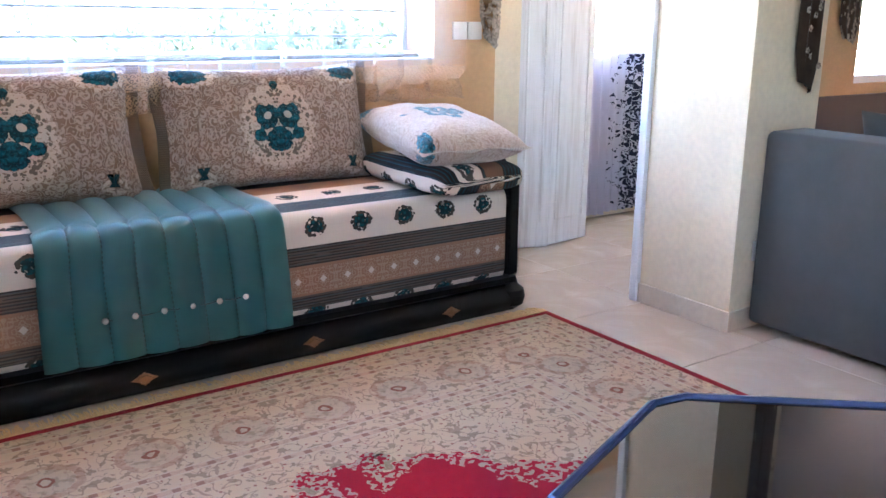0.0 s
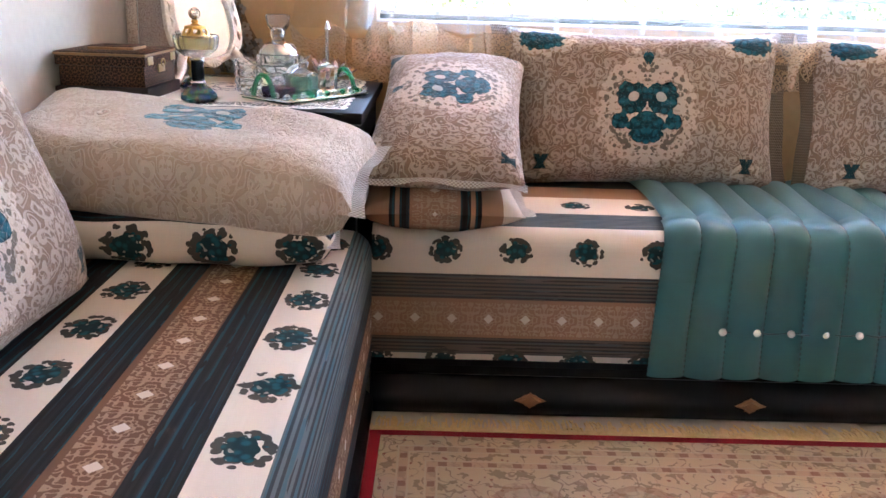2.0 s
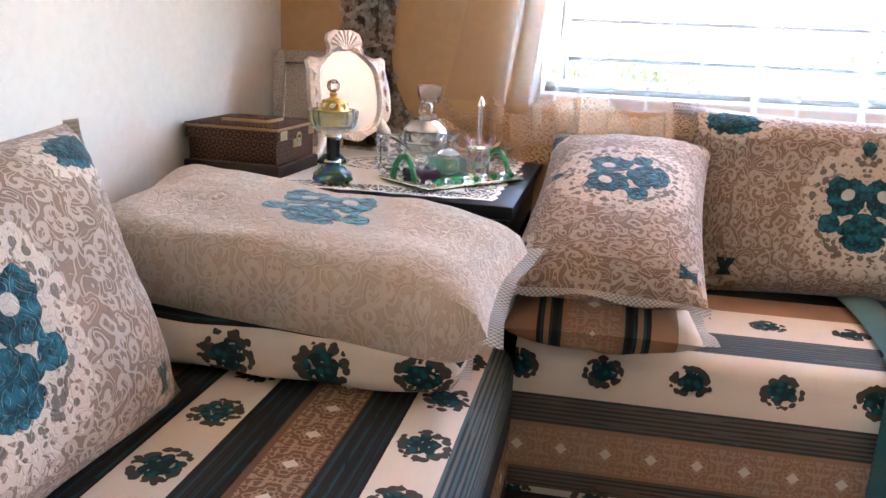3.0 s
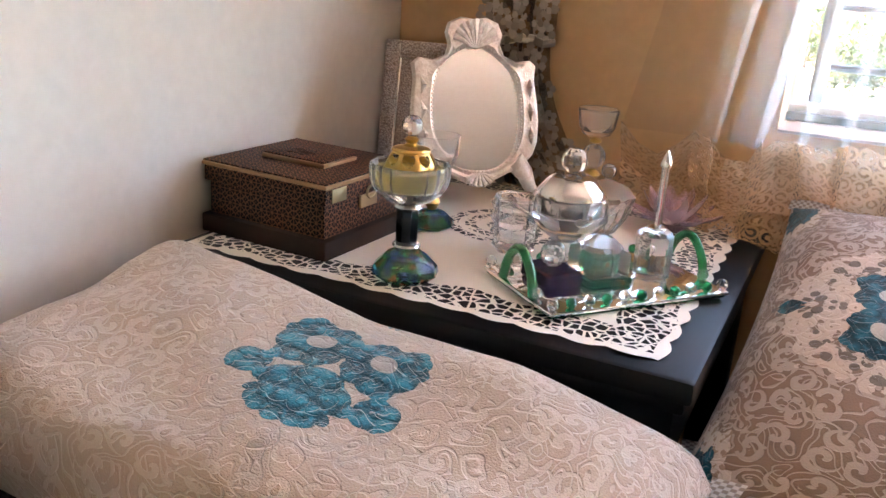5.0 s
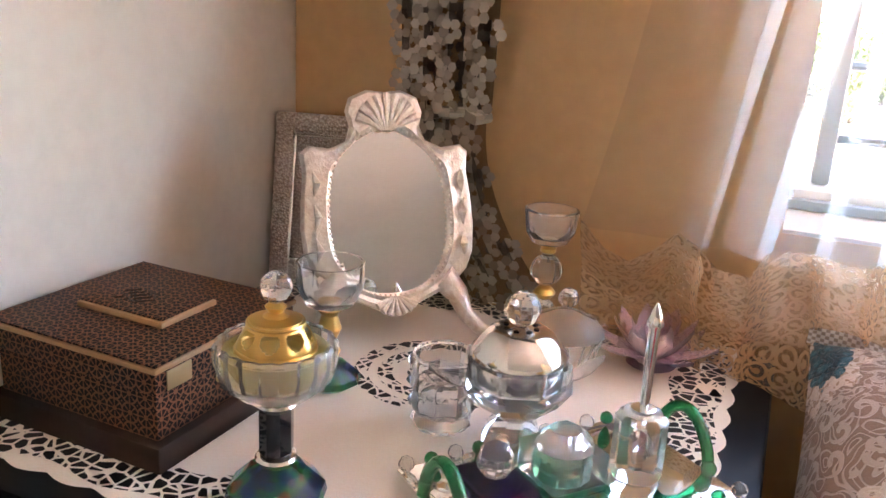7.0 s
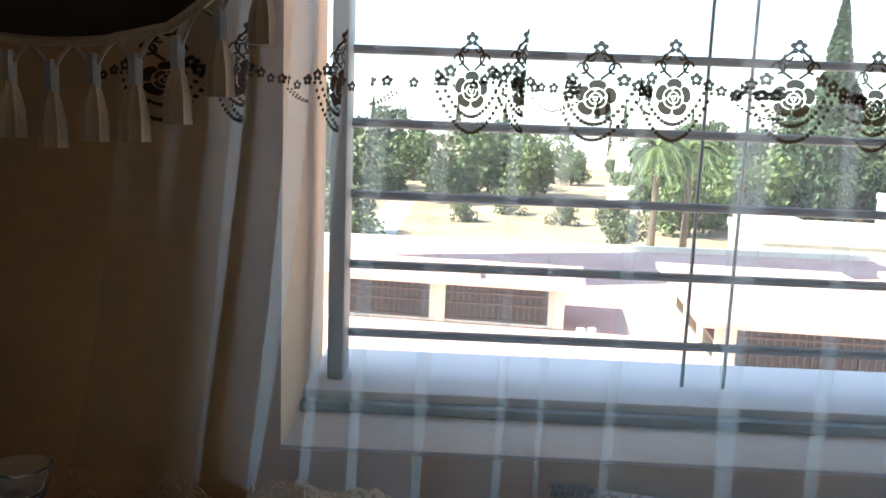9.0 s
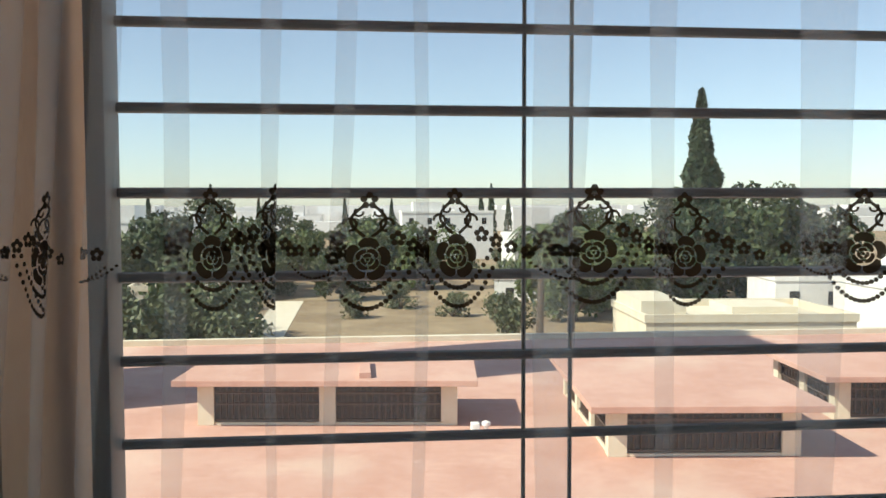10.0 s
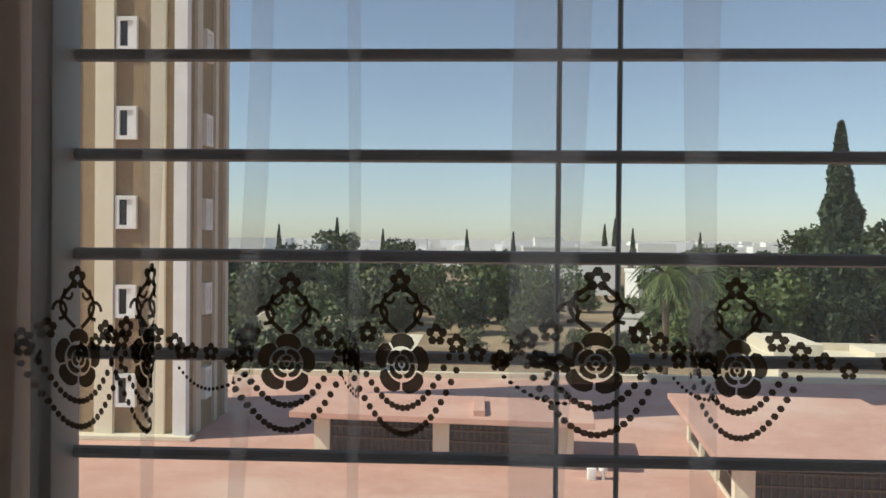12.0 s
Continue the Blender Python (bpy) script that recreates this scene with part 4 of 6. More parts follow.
block = thing("apartment_building", "tall tan brick apartment block with cream pilasters and white-framed windows", "building", Matrix.Translation((-6.95, 26.1, TERRACE)))
part("wall", box((-9.0, 0.0, -3.0), (0.0, 3.6, TOP)), brick_tan, block, smooth=False)
for xa, xb, dpt, mtl in ((-2.62, -2.08, 0.16, cream_bright), (-1.05, -0.62, 0.12, cream_bright), (-0.32, 0.06, 0.25, render_white), (-5.4, -4.7, 0.16, cream_bright), (-3.6, -3.35, 0.10, cream_bright)):
    part("pilaster", box((xa, -dpt, 0.01), (xb, 0.05, TOP - 0.2), 0.01), mtl, block, smooth=False)
for ya, yb in ((0.5, 0.95), (2.2, 2.5), (3.3, 3.62)):
    part("pilaster", box((-0.02, ya, 0.01), (0.10, yb, TOP - 0.2), 0.01), facade_paint, block, smooth=False)
part("roof", box((-9.2, -0.35, TOP), (0.3, 3.9, TOP + 0.4), 0.02), render_cream, block, smooth=False)
part("plinth", box((-9.0, -0.45, 0.003), (0.25, 0.0, 0.12), 0.01), render_cream, block, smooth=False)


def wall_window(parent, m):
    w = part("window", box((-0.19, -0.02, -0.36), (0.19, 0.02, 0.36)), dark_pane, parent, "dark pane", False)
    w.matrix_basis = m
    bm = bmesh.new()
    for lo, hi in (((-0.30, -0.10, 0.36), (0.30, 0.03, 0.47)), ((-0.30, -0.10, -0.47), (0.30, 0.03, -0.36)), ((-0.30, -0.10, -0.36), (-0.19, 0.03, 0.36)), ((0.19, -0.10, -0.36), (0.30, 0.03, 0.36)), ((0.02, -0.05, -0.36), (0.19, 0.0, 0.36))):
        box(lo, hi, bm=bm)
    part("frame_surround", bm, render_white, w, "white surround", False)
    return w


for k in range(9):
    z = 1.34 + 2.53 * k
    wall_window(block, Matrix.Translation((-1.75, -0.03, z)))
    wall_window(block, Matrix.Translation((-4.1, -0.03, z)))
    wall_window(block, Matrix.Translation((0.03, 1.55, z)) @ Matrix.Rotation(radians(90), 4, "Z"))

# houses beyond the terrace
def house(label, x, y, w, d, h, material, turn=0, tiers=(), plain=False):
    t = thing("house", label, "house", Matrix.Translation((x, y, GROUND)) @ Matrix.Rotation(radians(turn), 4, "Z"), group="houses beyond the terrace")
    part("wall", box((0, 0, -0.5), (w, d, h)), material, t, smooth=False)
    bm = bmesh.new()
    for lo, hi in (((-0.1, -0.1, h), (w + 0.1, 0.12, h + 0.45)), ((-0.1, d - 0.12, h), (w + 0.1, d + 0.1, h + 0.45)), ((-0.1, 0.12, h), (0.12, d - 0.12, h + 0.45)), ((w - 0.12, 0.12, h), (w + 0.1, d - 0.12, h + 0.45))):
        box(lo, hi, bm=bm)
    part("parapet", bm, material, t, smooth=False)
    for a, b, c, e, f in tiers:
        part("upper_storey", box((a, b, h + 0.01), (a + c, b + e, h + f)), material, t, smooth=False)
    n = 0 if plain else max(1, int(w / 3))
    for k in range(n):
        part("window", box((w * (k + 0.5) / n - 0.4, -0.03, h - 1.9), (w * (k + 0.5) / n + 0.4, 0.02, h - 0.8)), dark_pane, t, smooth=False)
    return t


house("white flat-roofed house with a cream front beside the terrace", 17.2, 48.0, 12.0, 8.0, 2.6, render_cream, -4, ((0.0, 1.0, 2.6, 6.0, 1.1), (6.0, 3.0, 4.0, 4.0, 0.5)), True)
house("white flat-roofed house behind the cream one", 37.0, 55.0, 12.0, 9.0, 3.4, render_white, -4, ((2.0, 2.0, 4.0, 4.0, 2.2),))
house("white low house with rubble on its roof", 34.0, 66.0, 9.0, 7.0, 3.2, render_white, -8)
house("grey and white two-storey house behind the trees", -33.0, 118.0, 13.0, 9.0, 7.0, render_white, 0, ((0, 0, 5, 6, 2.4), (9, 1, 3.5, 5, 1.6)))
house("white house with a long flat roof among trees", 9.0, 150.0, 16.0, 9.0, 8.0, render_white, 0, ((2, 1, 5, 5, 2.0),))
house("white house half hidden among the trees", 21.0, 108.0, 7.0, 5.0, 5.4, render_white, 10)
house("pale boundary building on the dry field", 14.5, 84.0, 9.0, 3.0, 2.0, render_white, -10)
house("low pale shed by the lane", -17.5, 74.0, 7.0, 4.0, 2.2, render_cream, 6)
lane = thing("lane", "pale concrete lane through the dry field", "lane", kind="structure")
part("lane_surface", box((-6.6, 40, GROUND + 0.002), (-4.0, 85, GROUND + 0.03)), render_cream, lane, smooth=False)
bm = bmesh.new()
rnd = random.Random(11)
for k in range(620):
    y = rnd.uniform(290, 1400)
    x = rnd.uniform(-0.55, 0.62) * y
    w, h = rnd.uniform(6, 20), rnd.uniform(4, 10) + (y - 290) * 0.0026
    box((x, y, GROUND), (x + w, y + 10, GROUND + h), bm=bm)
town_white = Mat("far_town", 0.9)
town_white.set("Base Color", town_white.mix(town_white.island(), (0.66, 0.65, 0.64), (0.9, 0.89, 0.88)))
tagged(link_mesh("town", bm, town_white, False), "pale far-off town of small flat-roofed houses", "town", kind="stuff")

# ---------------------------------------------------------------- trees
def leaf_mat(name, a, b):
    m = Mat(name, 0.65)
    return m.set("Base Color", m.mix(m.island(), a, b))


leaf_dark = leaf_mat("leaf_dark", (0.022, 0.038, 0.012), (0.065, 0.09, 0.026))
leaf_mid = leaf_mat("leaf_mid", (0.045, 0.068, 0.018), (0.11, 0.142, 0.040))
leaf_olive = leaf_mat("leaf_olive", (0.06, 0.074, 0.034), (0.135, 0.152, 0.074))
leaf_cypress = leaf_mat("leaf_cypress", (0.018, 0.035, 0.016), (0.05, 0.075, 0.03))
bark = speckle("bark", (0.07, 0.05, 0.035), (0.15, 0.11, 0.08), 4.0)


def leaf(bm, p, size, rnd):
    d = Vector((rnd.gauss(0, 1), rnd.gauss(0, 1), rnd.gauss(0, 0.7))).normalized()
    e = d.orthogonal().normalized()
    f = d.cross(e)
    a = rnd.random() * 6.28
    u = (e * math.cos(a) + f * math.sin(a)) * size
    v = (f * math.cos(a) - e * math.sin(a)) * size * 0.55
    bm.faces.new([bm.verts.new(p + q) for q in (u, v, -u, -v)])


def tree(name, label, seed, height, spread, material, leaves, size, trunk=0.35, m=None):
    rnd = random.Random(seed)
    t = thing(name, label, "tree", m, group="trees beyond the terrace")
    bm = tube([(0, 0, -0.2), (0.1, 0.05, height * trunk * 0.6), (0.0, 0.12, height * (trunk + 0.25))], [0.26, 0.2, 0.1], 7)
    for k in range(5):
        a = k * 1.3 + rnd.random()
        tube([(0.05, 0.05, height * trunk * 0.7), (math.cos(a) * spread * 0.3, math.sin(a) * spread * 0.3, height * (trunk + 0.15)), (math.cos(a) * spread * 0.6, math.sin(a) * spread * 0.6, height * (trunk + 0.3))], [0.12, 0.08, 0.03], 5, bm)
    part("trunk", bm, bark, t)
    blobs = []
    for k in range(11):
        a, q = rnd.random() * 6.28, rnd.random() ** 0.6
        z = height * (trunk + (0.92 - trunk) * rnd.random())
        r = spread * rnd.uniform(0.28, 0.5)
        blobs.append((Vector((math.cos(a) * q * spread * 0.65, math.sin(a) * q * spread * 0.65, min(z, height - r * 0.8))), r))
    bm = bmesh.new()
    for k in range(leaves):
        c, r = blobs[k % len(blobs)]
        d = Vector((rnd.gauss(0, 1), rnd.gauss(0, 1), rnd.gauss(0, 1))).normalized()
        leaf(bm, c + d * r * (0.55 + 0.5 * rnd.random()) * (1, 1, 0.8)[0], size * rnd.uniform(0.6, 1.3), rnd)
    part("crown", bm, material, t, smooth=False)
    return t


def cypress(height, width, leaves, m, seed=3):
    rnd = random.Random(seed)
    t = thing("cypress_tree", "tall dark green pointed cypress tree", "tree", m, group="cypress trees")
    part("trunk", tube([(0, 0, -0.2), (0, 0, height * 0.9)], [0.3, 0.05], 7), bark, t)
    bm = bmesh.new()
    for k in range(leaves):
        h = rnd.random() ** 0.8
        lump = 1 + 0.4 * noise.noise(Vector((h * 9, rnd.random() * 0.5, seed)))
        r = width / 2 * min(1.0, (1 - h) ** 0.85 * 1.3, 0.55 + h * 3) * lump * (0.75 + 0.3 * rnd.random())
        a = rnd.random() * 6.28
        r *= 1 + 0.42 * noise.noise(Vector((math.cos(a) * 1.5, math.sin(a) * 1.5, h * 7)))
        leaf(bm, Vector((math.cos(a) * r, math.sin(a) * r, 0.4 + h * (height - 0.4))), height * 0.016 * rnd.uniform(0.6, 1.3), rnd)
    part("crown", bm, leaf_cypress, t, smooth=False)
    return t


def at_ground(x, y, s=1.0, turn=0.0):
    return Matrix.Translation((x, y, GROUND)) @ Matrix.Rotation(turn, 4, "Z") @ Matrix.Scale(s, 4)


cypress(19.3, 4.3, 12000, at_ground(31.5, 75.0))
far_cypress = cypress(13.0, 2.2, 2200, at_ground(-23.5, 150.0), 5)
for x, y, s in ((-20, 190, 0.9), (8, 170, 0.85), (28, 185, 1.0), (31, 190, 1.1), (52, 200, 0.9), (-48, 210, 1.0), (-2, 230, 0.95), (42, 230, 1.0), (58, 140, 0.9)):
    o = copy_thing(far_cypress, Matrix.Translation((x, y, GROUND)))
    o.scale = (s, s, s)
kinds = [tree("tree", "dark green broad tree beyond the terrace", 1, 8.5, 4.6, leaf_dark, 2600, 0.36, 0.2, at_ground(-24, 112)),
         tree("tree", "mid-green leafy tree beyond the terrace", 2, 7.0, 4.2, leaf_mid, 2600, 0.32, 0.15, at_ground(2, 98)),
         tree("tree", "grey-green olive tree beyond the terrace", 3, 5.2, 3.6, leaf_olive, 2400, 0.25, 0.15, at_ground(-14, 78)),
         tree("tree", "dark green tree with a high crown", 4, 11.0, 4.4, leaf_dark, 2600, 0.34, 0.3, at_ground(37, 92)),
         tree("bush", "low green bush on the dry field", 5, 2.8, 2.2, leaf_olive, 1500, 0.17, 0.05, at_ground(-9.0, 66))]
rnd = random.Random(21)
spots = [(4, -7.5, 62, 1.2), (4, -11, 58, 1.2), (2, -16, 88, 1.1), (2, -20, 84, 1.2), (2, -9, 92, 1.15), (1, 8.5, 96, 1.0), (3, 27, 92, 0.65), (3, 41, 96, 1.0), (3, 24, 96, 0.65), (1, 18.5, 68, 0.8), (1, 26, 76, 0.9),
         (3, 47, 120, 1.0), (1, 53, 110, 1.2), (0, 33, 84, 0.8), (4, 1, 72, 0.7), (4, 5, 78, 0.8), (4, 9, 72, 0.7), (3, -11, 130, 0.85), (3, -20, 125, 0.95), (1, -13.5, 100, 1.1), (0, -27, 100, 1.0), (0, 36, 80, 0.8), (1, 29, 78, 0.8), (2, -8, 53, 0.8), (2, -12, 51, 0.9), (1, -10.5, 60, 0.75), (2, -15.5, 55, 0.9), (4, -5.8, 50, 1.1), (0, 25, 86, 0.75), (3, 44, 90, 1.05), (0, 40, 84, 1.15), (0, 48, 92, 1.2), (1, 22, 74, 0.85), (1, 19, 80, 0.9), (3, 29.5, 88, 0.75), (2, 11.5, 60, 0.6), (0, 55, 96, 1.2)]
for k in range(75):
    y = rnd.uniform(80, 125)
    spots.append((rnd.choice((0, 1, 1, 2, 3)), rnd.uniform(-0.5, 0.6) * y, y, rnd.uniform(0.55, 0.85)))
for k in range(70):
    y = rnd.uniform(120, 280)
    spots.append((rnd.choice((0, 0, 1, 1, 2, 3)), rnd.uniform(-0.5, 0.62) * y, y, rnd.uniform(0.45, 0.68)))
for kind, x, y, s in spots:
    o = copy_thing(kinds[kind], Matrix.Translation((x, y, GROUND)) @ Matrix.Rotation(rnd.random() * 6.28, 4, "Z"))
    o.scale = (s, s, s)


def palm(x, y, h):
    t = thing("palm_tree", "date palm with an arching crown", "tree", at_ground(x, y), group="palm trees")
    part("trunk", tube([(0, 0, -0.2), (0.1, 0, h * 0.5), (0, 0, h)], [0.28, 0.22, 0.2], 9), bark, t)
    rnd = random.Random(int(x * 10))
    for k in range(34):
        a, lift = k * 2.4, rnd.uniform(-0.3, 1.2)
        bm = bmesh.new()
        prev = None
        for i in range(15):
            q = i / 14
            p = Vector((math.cos(a) * 2.7 * q * math.cos(lift * 0.7), math.sin(a) * 2.7 * q * math.cos(lift * 0.7), h + 2.4 * lift * q - 2.5 * q * q))
            if prev:
                d = (p - prev).normalized()
                sdir = Vector((-math.sin(a), math.cos(a), 0))
                for sgn in (1, -1):
                    tip = p + sdir * sgn * 0.5 * math.sin(math.pi * min(1, q + 0.12)) + d * 0.25 - Vector((0, 0, 0.15))
                    bm.faces.new([bm.verts.new(v) for v in (prev, p, tip)])
            prev = p
        part("frond", bm, leaf_mid, t, smooth=False)


palm(12.9, 56.0, 7.3)
palm(15.2, 57.0, 7.0)


# ---------------------------------------------------------------- sheer curtain
def cloth_mat(name, color, solid, pattern=None, through_share=0.7):
    """Thin cloth: part of the light goes straight through, part is scattered to both sides."""
    m = Mat(name, 0.9, color=color)
    t = m.t
    diffuse, glow, clear = (t.nodes.new("ShaderNodeBsdf" + k) for k in ("Diffuse", "Translucent", "Transparent"))
    for n in (diffuse, glow):
        n.inputs["Color"].default_value = (*color, 1)
    a, b = t.nodes.new("ShaderNodeMixShader"), t.nodes.new("ShaderNodeMixShader")
    a.inputs[0].default_value = through_share
    t.links.new(diffuse.outputs[0], a.inputs[1]), t.links.new(glow.outputs[0], a.inputs[2])
    t.links.new(clear.outputs[0], b.inputs[1]), t.links.new(a.outputs[0], b.inputs[2])
    b.inputs[0].default_value = solid
    if pattern:
        t.links.new(pattern(m).o, b.inputs[0])
    t.links.new(b.outputs[0], m.out.inputs[0])
    return m


def weave(m):
    u, v, _ = m.xyz(m.coord("UV"))
    return m.noise(m.join(u * 3.0, v * 0.6), 4.0, 3) * 0.09 + 0.08


def lace_weave(m):
    u, v, _ = m.xyz(m.coord("UV"))
    ring = ((u.mod(0.02) - 0.01) * (u.mod(0.02) - 0.01) + (v.mod(0.02) - 0.01) * (v.mod(0.02) - 0.01)).root()
    rings = ((ring * 930.0).sin() > 0.1)
    return (rings.most(m.noise(m.join(u, v), 120.0, 1) > 0.56)) * 0.42 + 0.36


sheer_cloth = cloth_mat("sheer_voile", (0.80, 0.87, 0.87), 0.18, weave, 0.86)
lace_hem_cloth = cloth_mat("beige_lace", (0.66, 0.47, 0.30), 0.7, lace_weave, 0.5)
thread = cloth_mat("brown_thread", (0.05, 0.034, 0.018), 0.96)
CY = 2.865
folds = [(0.775, 0.02), (0.83, 0.03), (0.88, 0.032), (0.93, 0.03), (0.99, 0.02), (1.085, 0.022), (1.145, 0.012), (1.222, 0.016), (1.338, 0.034), (1.455, 0.018), (1.61, 0.045)]
x = 1.74
k = 0
while x < 3.5:
    folds.append((x, (0.02, 0.035, 0.015, 0.045)[k % 4]))
    x += (0.12, 0.15, 0.11, 0.17)[k % 4]
    k += 1
line, run = [(0.66, CY, 0.66)], [0.0]
for x, w in folds:
    w *= 0.8
    line += [(p, CY + d, x) for p, d in ((x - 0.004, 0), (x + w, -0.012), (x + w * 0.98, -0.002), (x + 0.002, 0.004), (x, 0.010), (x + w + 0.004, 0.016))]
line.append((3.56, CY, 3.56))
fine = []
for p, q in zip(line, line[1:]):
    n = max(1, int(math.hypot(q[0] - p[0], q[1] - p[1]) / 0.02))
    for i in range(n):
        x = p[0] + (q[0] - p[0]) * i / n
        fine.append((x, p[1] + (q[1] - p[1]) * i / n, q[2] if p[2] == q[2] else x))
line = fine + [line[-1]]
for p, q in zip(line, line[1:]):
    run.append(run[-1] + math.hypot(q[0] - p[0], q[1] - p[1]))


def curtain_at(k, z):
    """The cloth's place at its k-th point: folds widen upwards, the side is drawn back lower down."""
    x, y, base = line[k]
    taper = 0.45 + 0.55 * (z - 1.0) / (0.5 + 0.25 * math.sin(base * 37))
    x = base + (x - base) * max(0.3, min(1.9, taper))
    low = max(0.0, 1.7 - z)
    sway = 0.010 * math.sin(x * 17 + 0.6) * (2.5 - z) + 0.007 * math.sin(x * 41 + z * 2.5)
    side = 0.016 * math.sin(x * 9 + 1.0) * low + 0.012 * math.sin(base * 23) * (z - 1.5)
    sway += 0.016 * math.sin(base * 150 + z * 1.5) * max(0.0, min(1.0, (1.0 - base) / 0.15))
    if x < 1.0:
        side -= (1.0 - x) * 0.62 * low
    back = 0.085 * max(0.0, min(1.0, (0.92 - x) / 0.2)) * min(1.0, low / 0.5)
    return Vector((x + side + 0.004 * math.sin(z * 6 + x * 30), y + sway * (1 - 0.6 * min(1.0, back / 0.085)) + back, z))


def on_cloth(s, z):
    """A place on the cloth by its length along the hem, just in front."""
    k = int(np.searchsorted(run, s))
    k = min(max(k, 1), len(run) - 1)
    a = (s - run[k - 1]) / max(1e-6, run[k] - run[k - 1])
    p = curtain_at(k - 1, z).lerp(curtain_at(k, z), a)
    return p + Vector((0, -0.0025, 0))


curtain = thing("sheer_curtain", "white voile curtain with a brown embroidered rose border", "curtain")
NV = 14
bm = bmesh.new()
layer = bm.loops.layers.uv.verify()
zs = [1.0 + (2.5 - 1.0) * j / NV for j in range(NV + 1)]
rows = [[bm.verts.new(curtain_at(k, z)) for z in zs] for k in range(len(line))]
for i in range(len(line) - 1):
    for j in range(NV):
        f = bm.faces.new((rows[i][j], rows[i + 1][j], rows[i + 1][j + 1], rows[i][j + 1]))
        for loop, (a, b) in zip(f.loops, ((i, j), (i + 1, j), (i + 1, j + 1), (i, j + 1))):
            loop[layer].uv = (run[a], zs[b])
part("voile", bm, sheer_cloth, curtain)
bm = bmesh.new()
layer = bm.loops.layers.uv.verify()
NH = 10
hem = []
for k in range(0, len(line), 1):
    col = []
    x = line[k][0]
    near = max(0.0, min(1.0, (1.18 - x) / 0.2))
    side_in = max(0.0, min(1.0, (0.92 - x) / 0.15))
    p = curtain_at(k, 1.0)
    top = 1.0 + near * (0.01 + 0.075 * noise.noise(Vector((x * 8.5, 3.3, 0.4)))) + 0.02 * noise.noise(Vector((x * 14, 8.1, 2))) + side_in * (0.09 * noise.noise(Vector((x * 19, 1.3, 5))) - 0.04)
    for j in range(NH + 1):
        b = j / NH
        z = top - (top - 0.85) * min(1.0, b * 1.15)
        crump = (0.20 if x < 1.1 else 0.13) * b * noise.noise(Vector((x * 9, b * 2.5, 1.5))) + 0.06 * b * noise.noise(Vector((x * 23, b * 5.0, 4)))
        lift = (0.09 if x < 1.1 else 0.07) * noise.noise(Vector((x * 11, b * 3, 7))) * b * (1.25 - b)
        col.append(bm.verts.new((p.x + 0.07 * b * noise.noise(Vector((x * 11, b, 9))), min(2.985, p.y - 0.006 + 0.06 * b * (1 - near) + crump * (1 - 0.55 * side_in) - 0.02 * side_in * b), max(0.846, z + lift))))
    hem.append(col)
for i in range(len(hem) - 1):
    for j in range(NH):
        f = bm.faces.new((hem[i][j], hem[i + 1][j], hem[i + 1][j + 1], hem[i][j + 1]))
        for loop, (a, b) in zip(f.loops, ((i, j), (i + 1, j), (i + 1, j + 1), (i, j + 1))):
            loop[layer].uv = (run[a], b / NH * 0.20)
part("lace_hem", bm, lace_hem_cloth, curtain, "crumpled beige lace hem")


def blob(bm, s, z, r, n=7, squash=1.0, turn=0.0):
    c = bm.verts.new(on_cloth(s, z) - Vector((0, 0.0015, 0)))
    ring = [bm.verts.new(on_cloth(s + r * math.cos(6.2832 * k / n + turn), z + r * squash * math.sin(6.2832 * k / n + turn))) for k in range(n)]
    for k in range(n):
        bm.faces.new((c, ring[k], ring[(k + 1) % n]))


def ribbon(bm, pts, w):
    vs = []
    for k, (s, z) in enumerate(pts):
        s2, z2 = pts[min(k + 1, len(pts) - 1)]
        s1, z1 = pts[max(k - 1, 0)]
        d = math.hypot(s2 - s1, z2 - z1) or 1
        nx, nz = -(z2 - z1) / d * w / 2, (s2 - s1) / d * w / 2
        vs.append((bm.verts.new(on_cloth(s + nx, z + nz)), bm.verts.new(on_cloth(s - nx, z - nz))))
    for a, b in zip(vs, vs[1:]):
        bm.faces.new((a[0], b[0], b[1], a[1]))


